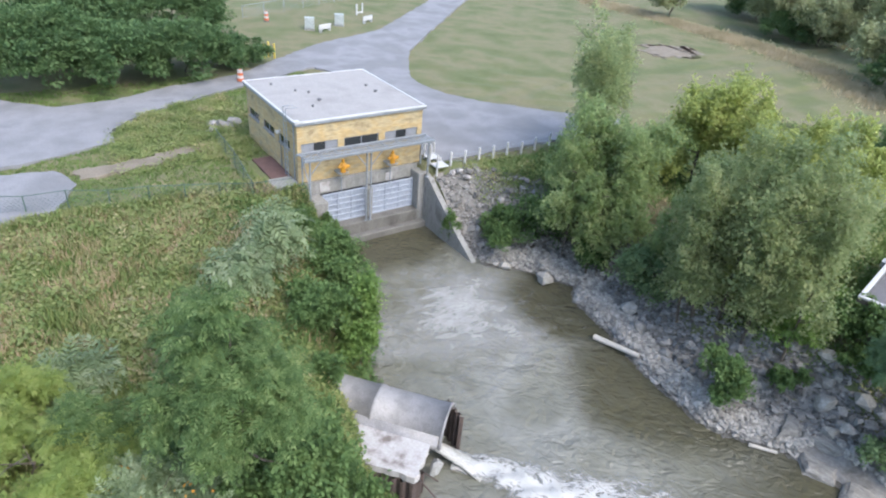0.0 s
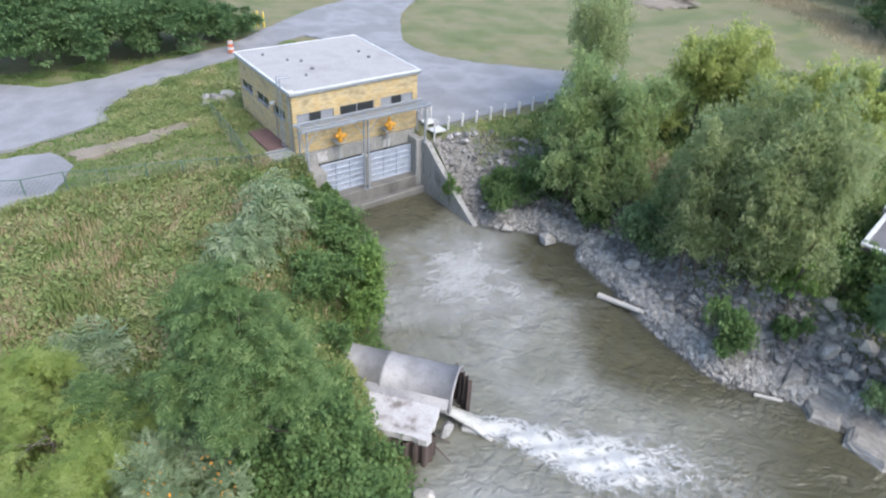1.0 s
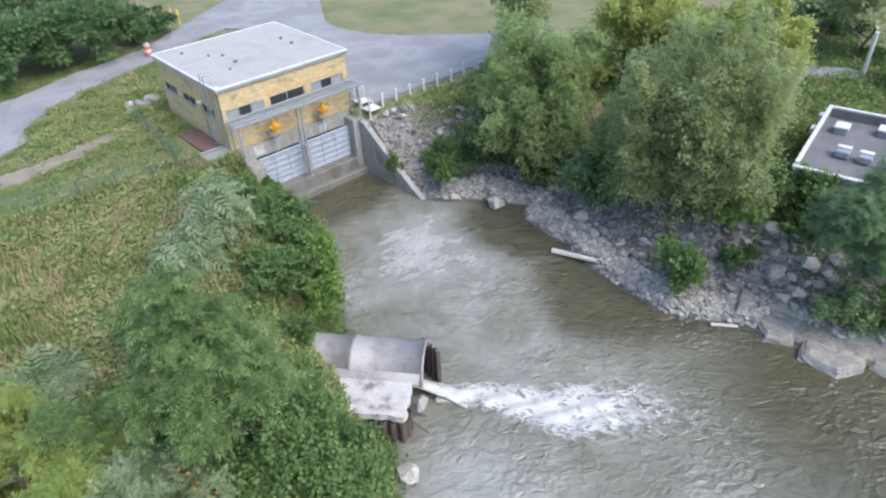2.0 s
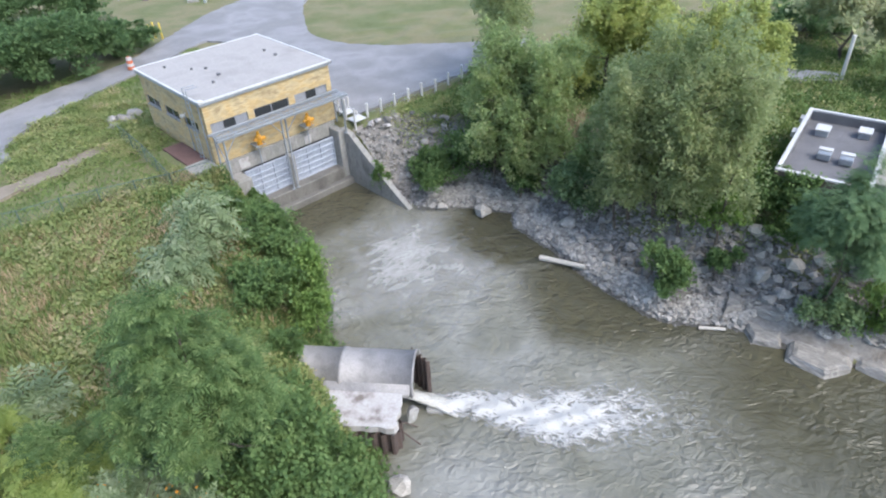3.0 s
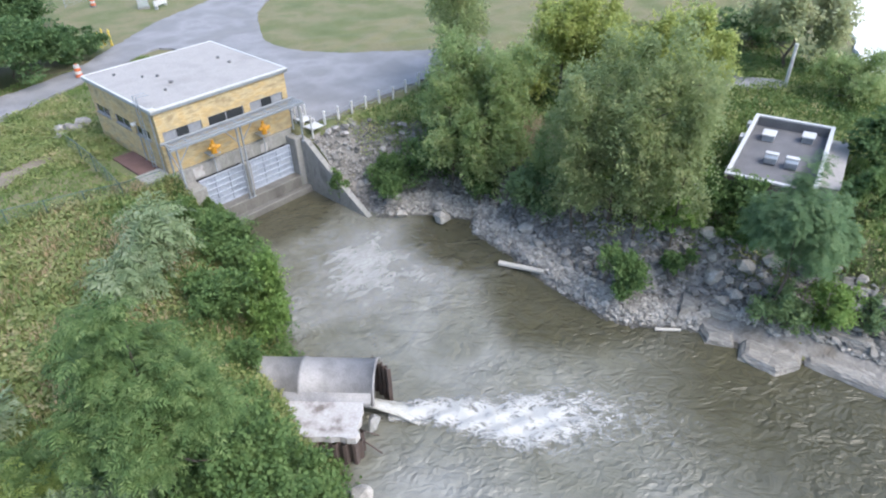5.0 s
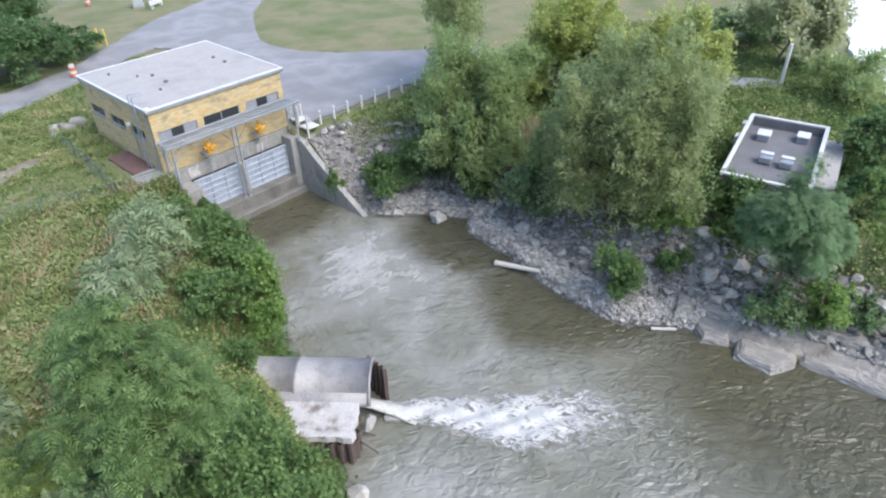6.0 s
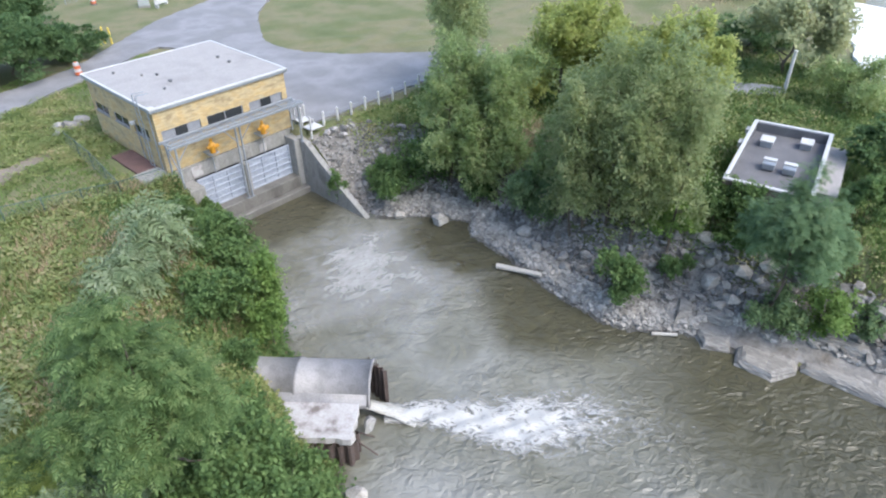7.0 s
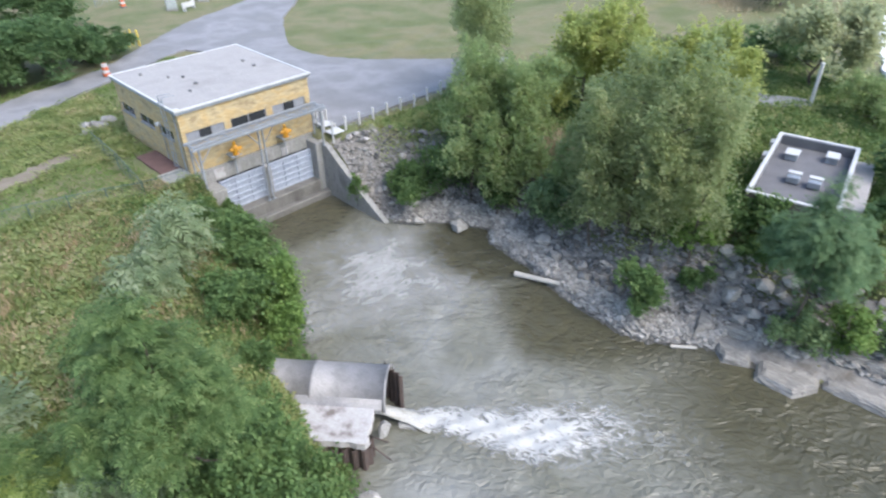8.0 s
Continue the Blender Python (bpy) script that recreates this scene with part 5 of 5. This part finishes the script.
def ridge():
    """Long dry grass in a band along the far edge of the lawn."""
    line = [(71.8, 46.9), (72.9, 36.7), (72.7, 25.6), (72.6, 17), (70, 5.5), (61.3, -6.7)]
    r = np.random.default_rng(27)
    k = 26000
    seg, u = r.integers(0, 5, k), r.random(k)
    a, b = np.array(line)[seg], np.array(line)[seg + 1]
    p = a + (b - a) * u[:, None] + r.normal(0, 1.3, (k, 2))
    p = p[shore_distance(p[:, 0], p[:, 1]) > 2]
    k = len(p)
    z, yaw, h = height(p[:, 0], p[:, 1]) - 0.03, r.uniform(0, 6.28, k), r.uniform(0.25, 0.6, k)
    side = np.stack([-np.sin(yaw), np.cos(yaw), 0 * yaw], 1) * 0.07
    base = np.column_stack([p, z])
    tip = base + np.stack([np.cos(yaw) * 0.3 * h, np.sin(yaw) * 0.3 * h, h], 1)
    v = np.stack([base - side, base + side, tip], 1).reshape(-1, 3)
    tagged(quads("ridge_grass", v, np.arange(len(v)).reshape(-1, 3), M_STRAW), "long dry tan grass along the edge of the lawn", "grass", kind="stuff")


ridge()


# ---- trees and shrubs ----
def crown_mesh(rng, centre, rh, rv, count, size, frond, droop=0.0, clumps=40, hollow=0.55, airy=0.0):
    """Leaves gathered in clumps over an uneven ellipsoid. Returns arrays of vertices and faces, one island a leaf or leaflet."""
    u = rng.normal(size=(clumps, 3))
    u /= np.linalg.norm(u, axis=1)[:, None]
    u[:, 2] = np.where(u[:, 2] < -0.55, -u[:, 2], u[:, 2])
    reach = rng.uniform(hollow, 1.22 if airy else 1.12, clumps)
    spots = u * reach[:, None] * np.array([rh, rh, rv]) * 0.8
    if airy:
        many = 24 if frond and rh > 2.5 else 13
        lobes = rng.normal(size=(many, 3))
        if frond:
            lobes[:, 2] = np.abs(lobes[:, 2]) - 0.35
        lobes *= (rng.uniform(0.35, 0.82, many) / np.linalg.norm(lobes, axis=1))[:, None]
        size_of = rng.uniform(0.17, 0.3, many) if frond else rng.uniform(0.22, 0.44, many)
        which = rng.integers(0, many, clumps)
        spots = (lobes[which] + u * (size_of[which] * reach)[:, None] * np.array([1, 1, 1.15])) * np.array([rh, rh, rv]) * airy
    pick = rng.integers(0, clumps, count)
    body = (rh * rv * rh) ** (1 / 3)
    outward = spots / np.array([rh, rh, rv])
    if airy and frond:
        axis = outward * 0.7 + np.array([0, 0, 0.75]) + rng.normal(0, 0.22, (clumps, 3))
        axis /= np.linalg.norm(axis, axis=1)[:, None]
        side = np.cross(axis, rng.normal(size=(clumps, 3)))
        side /= np.linalg.norm(side, axis=1)[:, None]
        a, b, c = axis[pick], side[pick], np.cross(axis, side)[pick]
        turn = rng.uniform(0, 2 * np.pi, count)[:, None]
        f = np.cos(turn) * b + np.sin(turn) * c + a * rng.uniform(-0.45, 0.75, (count, 1)) - np.array([0, 0, droop * 0.5])
        p = spots[pick] + rng.normal(0, 0.12 * size, (count, 3)) + f * 0.1 * size - a * rng.random((count, 1)) * size * 0.9
    elif airy:
        way = outward * 0.8 + np.array([0, 0, 0.55 - 1.3 * droop]) + rng.normal(0, 0.4, (clumps, 3))
        way /= np.linalg.norm(way, axis=1)[:, None]
        reach = body * rng.uniform(0.14, 0.4, clumps)
        along = rng.random((count, 1)) ** 0.8
        p = spots[pick] + way[pick] * reach[pick][:, None] * (along - 0.3) + rng.normal(size=(count, 3)) * (reach[pick][:, None] * (0.26 - 0.16 * along) + 0.03)
        f = way[pick] * 0.5 + rng.normal(0, 0.6, (count, 3)) + np.array([0, 0, -0.15])
    else:
        spread = body * rng.uniform(0.13, 0.3, clumps)
        offset = rng.normal(size=(count, 3))
        offset *= (0.55 + 0.45 * rng.random((count, 1))) / np.maximum(np.linalg.norm(offset, axis=1)[:, None], 0.3)
        p = spots[pick] + offset * spread[pick][:, None] * np.array([1, 1, 0.45])
        f = offset + 0.35 * outward[pick] + rng.normal(0, 0.45, (count, 3))
    p[:, 2] -= droop * rng.random(count) * np.hypot(p[:, 0], p[:, 1]) / rh
    p[:, 2] = np.maximum(p[:, 2], -rv * 1.02)
    f /= np.maximum(np.linalg.norm(f, axis=1), 1e-6)[:, None]
    yaw, roll = np.arctan2(f[:, 1], f[:, 0]), rng.normal(0, 0.4, count)
    s0 = np.stack([-np.sin(yaw), np.cos(yaw), 0 * yaw], 1)
    n0 = np.cross(f, s0)
    s = s0 * np.cos(roll)[:, None] + n0 * np.sin(roll)[:, None]
    n = np.cross(f, s)
    length = size * rng.uniform(0.7, 1.3, count)
    if frond:
        blades = []
        for i in range(5):
            at, k = 0.18 + 0.17 * i, 0.36 - 0.035 * i
            for side in (-1, 1):
                blades.append([(at, 0, 0), (at + 0.06, side * k * 0.55, 0.04), (at + 0.16, side * k, -0.06), (at + 0.13, side * k * 0.45, 0.02)])
        blades.append([(0.9, 0, 0), (1.02, 0.07, 0.02), (1.2, 0, -0.06), (1.02, -0.07, 0.02)])
        template = np.array(blades).reshape(-1, 3)
        template[:, 2] -= 0.22 * template[:, 0] ** 2
    else:
        template = np.array([(0, 0, 0), (0.45, 0.33, 0.08), (1, 0, -0.12), (0.45, -0.33, 0.08)])
    t = template[None] * length[:, None, None]
    v = p[:, None] + t[..., :1] * f[:, None] + t[..., 1:2] * s[:, None] + t[..., 2:] * n[:, None] + np.array(centre)
    v = v.reshape(-1, 3)
    return v, np.arange(len(v)).reshape(-1, 4)


def trunk_and_limbs(rng, base, centre, rh, rv, r, limbs, root):
    """A tapered, slightly bent trunk, and limbs that reach into the crown."""
    base, top = Vector(base), Vector(centre) + Vector((0, 0, rv * 0.55))
    pts = [base + (top - base) * k + Vector((rng.normal(0, 0.06), rng.normal(0, 0.06), 0)) * (rh * 0.6 if 0 < k < 1 else 0) for k in (0, 0.2, 0.4, 0.6, 0.8, 1.0)]
    trunk = part("trunk", tube(pts, [r * (1 - 0.17 * i) for i in range(6)]), M_BARK, root)
    for _ in range(limbs):
        k = rng.uniform(0.2, 0.95)
        a = pts[int(k * 5)].lerp(pts[min(int(k * 5) + 1, 5)], k * 5 - int(k * 5))
        yaw, lift = rng.uniform(0, 6.28), rng.uniform(0.1, 0.8)
        b = a + Vector((math.cos(yaw), math.sin(yaw), lift)) * rh * rng.uniform(0.2, 0.36)
        c = b + Vector((math.cos(yaw + rng.normal(0, 0.5)), math.sin(yaw + rng.normal(0, 0.5)), lift * 0.5)) * rh * rng.uniform(0.12, 0.22)
        part("limb", tube([a, b, c], [r * 0.4, r * 0.22, r * 0.07], 5), M_BARK, trunk)


KINDS = {  # leaf material, name, category, label, leaf length, leaves for each square metre of crown, fronds, droop, trunk radius for each metre of crown
    "ash": ("ash", "tree", "tree", "leafy green tree with feathery compound leaves on the riverbank", 0.5, 25, True, 0.2, 0.045),
    "shrub": ("shrub", "shrub", "shrub", "dense mid-green leafy shrub on the riverbank", 0.17, 150, False, 0.1, 0.02),
    "lime": ("lime", "bush", "shrub", "bright yellow-green bush beside the water", 0.16, 150, False, 0.1, 0.02),
    "sumac": ("sumac", "sumac", "shrub", "sumac with silvery green drooping fronds in tall grass", 1.0, 8, True, 0.45, 0.025),
    "locust": ("locust", "locust_shrub", "shrub", "light yellow-green feathery shrub in the meadow", 0.42, 44, True, 0.2, 0.02),
    "flower": ("sumac", "flowering_shrub", "shrub", "pale green shrub with small orange flower heads", 0.4, 40, True, 0.3, 0.02),
    "poplar": ("willow", "poplar", "tree", "tall narrow poplar with a thin open crown", 0.2, 60, False, 0.1, 0.05),
    "yellow": ("yellow", "maple", "tree", "light yellow-green young tree behind the bank", 0.24, 70, False, 0.1, 0.035),
    "broad": ("broad", "tree", "tree", "broad dull-green tree above the rocky bank", 0.19, 95, False, 0.2, 0.045),
    "willow": ("willow", "willow", "tree", "tall grey-green willow on the rocky bank", 0.17, 82, False, 0.35, 0.05),
    "dark": ("dark", "bush", "shrub", "dark green rounded bush at the water's edge", 0.16, 150, False, 0.1, 0.02),
    "bluegreen": ("bluegreen", "tree", "tree", "blue-green bushy tree in front of the small flat-roofed building", 0.32, 62, True, 0.12, 0.04),
    "far": ("far", "thicket", "shrub", "dense dark green thicket beside the road", 0.27, 70, False, 0.1, 0.02),
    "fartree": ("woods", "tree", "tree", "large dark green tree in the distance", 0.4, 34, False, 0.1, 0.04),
}


AIRY = {"ash": 0.9, "bluegreen": 0.88, "willow": 0.95, "broad": 0.95, "poplar": 0.9, "yellow": 0.86, "fartree": 0.9, "locust": 0.95, "sumac": 0.9, "shrub": 0.86, "lime": 0.86, "dark": 0.86}  # how far the lobes reach


def plant(kind, x, y, ground, z, rh, rv):
    leaf, name, category, label, size, dense, frond, droop, stem = KINDS[kind]
    rng = np.random.default_rng(int(abs(x) * 97) + int(abs(y) * 131))
    root = tagged(empty(name, x, y, ground - 0.05), label, category)
    centre = (0, 0, z - ground)
    area = 4 * math.pi * ((2 * (rh * rv) ** 1.6 + rh ** 3.2) / 3) ** (1 / 1.6)
    v, f = crown_mesh(rng, centre, rh, rv, int(area * dense), size, frond, droop, clumps=int(area * dense / (12 if frond else 26)) + 8 if kind in AIRY else int(26 + area * 0.35), hollow=0.4 if kind in AIRY else 0.5, airy=AIRY.get(kind, 0.0))
    quads("crown", v, f, LEAVES[leaf], root)
    if kind == "flower":
        v, f = crown_mesh(rng, centre, rh, rv, 110, 0.11, False, 0.0, clumps=16, hollow=0.95)
        quads("blossom", v, f, M_PETAL, root)
    trunk_and_limbs(rng, (0, 0, -0.3), centre, rh, rv, max(0.03, stem * rh), 8 if category == "tree" else 4, root)
    return root


PLANTS = [  # kind, x, y, ground, middle of the crown, its half width and half height
    ("ash", -10.41, -20.16, -0.36, 4.01, 3.52, 3.76),
    ("ash", -10.29, -14.38, -0.28, 2.41, 1.49, 2.31),
    ("shrub", -1.73, -8.09, -1.71, -0.46, 2.44, 1.29),
    ("shrub", -4.46, -12.74, -1.41, 0.1, 1.98, 1.56),
    ("shrub", -0.94, -2.65, -2.0, -1.1, 1.39, 0.92),
    ("lime", -2.67, -13.65, -3.89, -0.83, 1.55, 2.98),
    ("sumac", -5.2, -8.8, -0.35, 2.1, 1.8, 2.0),
    ("sumac", -6.8, -9.8, -0.35, 1.6, 1.6, 1.5),
    ("locust", -14.65, -16.9, -0.45, 0.28, 1.22, 0.75),
    ("locust", -16.2, -17.83, -0.32, 1.08, 3.49, 1.44),
    ("sumac", -14.28, -12.43, -0.32, 0.48, 1.74, 0.83),
    ("locust", -16.2, -13.77, -0.23, 1.1, 1.78, 1.38),
    ("ash", -14.29, -17.05, -0.39, 1.25, 1.5, 1.69),
    ("shrub", -11.26, -20.43, -0.23, 0.43, 1.51, 0.69),
    ("shrub", -9.22, -22.01, -0.59, 0.28, 1.87, 0.89),
    ("shrub", -7.24, -19.21, -1.19, -0.23, 0.99, 0.99),
    ("shrub", -9.21, -19.86, -0.33, 0.4, 1.56, 0.76),
    ("shrub", -8.42, -22.68, -1.72, -0.65, 2.22, 1.1),
    ("shrub", -9.52, -22.16, -0.44, 0.7, 2.51, 1.18),
    ("flower", -13.35, -21.12, -0.38, 0.76, 2.52, 1.18),
    ("shrub", -12.32, -19.05, -0.32, 0.43, 1.78, 0.77),
    ("shrub", -1.8, -10.04, -2.74, -1.11, 1.48, 1.69),
    ("shrub", -3.13, -13.97, -3.57, -3.2, 0.97, 0.39),
    ("shrub", -5.53, -15.79, -1.7, -0.96, 0.99, 0.76),
    ("shrub", -7.33, -20.6, -1.88, -1.34, 1.21, 0.56),
    ("shrub", -6.6, -21.9, -3.6, -2.9, 1.1, 0.6),
    ("dark", 16.6, -34.4, -3.2, -2.4, 1.3, 0.8),
    ("shrub", 16.2, -36.6, -3.2, -2.5, 1.2, 0.7),
    ("shrub", 12.3, -6.4, -3.0, -2.2, 1.7, 0.9),
    ("shrub", 14.6, -4.2, -1.6, -0.9, 1.3, 0.7),
    ("willow", 14.07, -20.08, -2.02, 1.28, 2.51, 3.09),
    ("willow", 14.25, -22.88, -1.22, 1.84, 2.12, 2.86),
    ("broad", 15.36, -12.53, -3.34, -0.6, 2.35, 2.57),
    ("broad", 15.16, -17.2, -1.5, 0.95, 1.5, 2.3),
    ("shrub", 17.27, -25.93, -0.33, 0.66, 1.44, 1.02),
    ("shrub", 16.25, -27.72, -1.35, -0.19, 1.41, 1.2),
    ("bluegreen", 16.98, -31.8, -2.06, -0.11, 1.41, 2.01),
    ("shrub", 21.09, -31.89, -0.29, 1.18, 1.52, 1.52),
    ("yellow", 27.68, -17.25, -0.28, 4.01, 2.27, 3.16),
    ("shrub", 17.66, -26.19, -0.3, 0.75, 1.29, 1.08),
    ("shrub", 17.53, -27.41, -0.43, 0.76, 1.44, 1.23),
    ("lime", 18.61, -25.09, -0.31, 0.45, 1.0, 0.78),
    ("yellow", 27.92, -12.49, -0.25, 3.83, 2.16, 2.63),
    ("yellow", 29.26, -20.2, -0.22, 3.08, 1.67, 2.13),
    ("lime", 17.46, -18.54, -0.21, 1.23, 1.03, 1.23),
    ("poplar", 19.13, -6.03, -0.28, 6.08, 2.59, 4.69),
    ("poplar", 21.15, -3.63, -0.31, 3.53, 2.37, 3.29),
    ("poplar", 24.27, -2.21, -0.26, 5.97, 2.03, 3.21),
    ("yellow", 25.18, -10.63, -0.32, 4.5, 3.77, 3.55),
    ("broad", 13.6, -10.4, -3.2, 0.8, 2.1, 3.9),
    ("broad", 15.3, -9.3, -2.2, 1.9, 2.2, 4.3),
    ("broad", 15.5, -11.7, -2.4, 2.3, 2.1, 4.4),
    ("broad", 13.9, -12.4, -3.3, 0.2, 1.8, 3.3),
    ("broad", 17.0, -10.0, -1.0, 2.6, 1.9, 3.6),
    ("broad", 17.27, -11.93, -1.12, 2.69, 2.19, 2.81),
    ("willow", 13.6, -19.5, -2.3, 2.6, 2.0, 4.5),
    ("willow", 14.5, -21.2, -2.0, 4.3, 2.0, 5.3),
    ("willow", 15.4, -18.9, -1.4, 3.3, 1.7, 4.4),
    ("willow", 14.0, -23.0, -1.9, 3.6, 1.9, 5.2),
    ("willow", 15.3, -24.0, -1.0, 4.8, 1.9, 4.9),
    ("willow", 14.5, -24.9, -1.4, 2.4, 1.5, 3.4),
    ("yellow", 23.2, -9.2, -0.3, 1.7, 2.6, 1.9),
    ("yellow", 24.65, -14.42, -0.27, 3.96, 2.21, 2.43),
    ("yellow", 24.15, -20.51, -0.37, 4.97, 2.43, 3.44),
    ("dark", 14.08, -16.35, -2.92, -1.3, 2.37, 1.67),
    ("bluegreen", 14.33, -30.5, -3.61, 1.2, 2.75, 4.2),
    ("lime", 15.1, -32.59, -3.68, -2.12, 1.38, 1.6),
    ("dark", 14.26, -30.96, -3.64, -2.49, 1.68, 1.19),
    ("shrub", 11.3, -24.0, -3.89, -2.2, 1.6, 1.85),
    ("shrub", 13.91, -25.76, -2.83, -1.93, 0.93, 0.93),
    ("lime", 15.28, -24.58, -0.92, -0.16, 1.72, 0.78),
    ("shrub", 11.54, -7.35, -3.58, -2.64, 2.34, 0.98),
    ("shrub", 14.26, -12.09, -3.84, -2.52, 1.37, 1.37),
    ("shrub", 1.1, -2.0, -4.2, -2.5, 0.95, 1.2),
    ("shrub", 8.94, -4.66, -4.4, -2.92, 0.68, 1.24),
    ("shrub", 13.77, -8.63, -3.13, -1.23, 2.43, 1.95),
    ("far", -11.08, 25.83, -0.1, 3.01, 6.11, 3.31),
    ("far", -5.73, 24.16, -0.1, 2.38, 5.48, 2.68),
    ("far", 0.23, 24.59, -0.1, 2.32, 5.05, 2.62),
    ("far", 5.29, 26.54, -0.1, 1.25, 3.25, 1.55),
    ("far", -6.69, 36.26, -0.13, 3.33, 7.62, 3.57),
    ("far", 2.86, 40.34, -0.02, 2.72, 6.83, 2.83),
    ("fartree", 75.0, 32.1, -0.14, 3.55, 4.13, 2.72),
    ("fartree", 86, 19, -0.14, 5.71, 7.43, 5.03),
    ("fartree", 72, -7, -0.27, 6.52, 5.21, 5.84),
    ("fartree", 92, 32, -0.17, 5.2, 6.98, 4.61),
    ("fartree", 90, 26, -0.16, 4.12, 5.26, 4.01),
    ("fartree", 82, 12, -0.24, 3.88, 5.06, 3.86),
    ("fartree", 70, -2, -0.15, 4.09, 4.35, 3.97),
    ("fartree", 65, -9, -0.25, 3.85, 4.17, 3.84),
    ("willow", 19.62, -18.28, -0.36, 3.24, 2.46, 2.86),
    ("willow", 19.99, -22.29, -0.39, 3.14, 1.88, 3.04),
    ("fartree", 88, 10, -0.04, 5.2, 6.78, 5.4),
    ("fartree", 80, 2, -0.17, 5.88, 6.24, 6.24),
    ("far", 83, 16, -0.25, 1.92, 5.61, 2.24),
    ("far", 67, -6, -0.21, 2.11, 4.77, 2.39),
    ("far", 92, 28, -0.15, 2.05, 5.74, 2.27),
    ("far", 46.01, -16.2, -0.41, 0.94, 3.95, 1.39),
    ("fartree", 41.47, -20.87, -0.23, 3.26, 4.1, 2.99),
    ("broad", 37.02, -26.65, -0.31, 1.6, 2.8, 2.0),
    ("far", 26.34, -31.07, -0.27, 1.79, 1.7, 2.13),
]
for row in PLANTS:
    plant(*row)
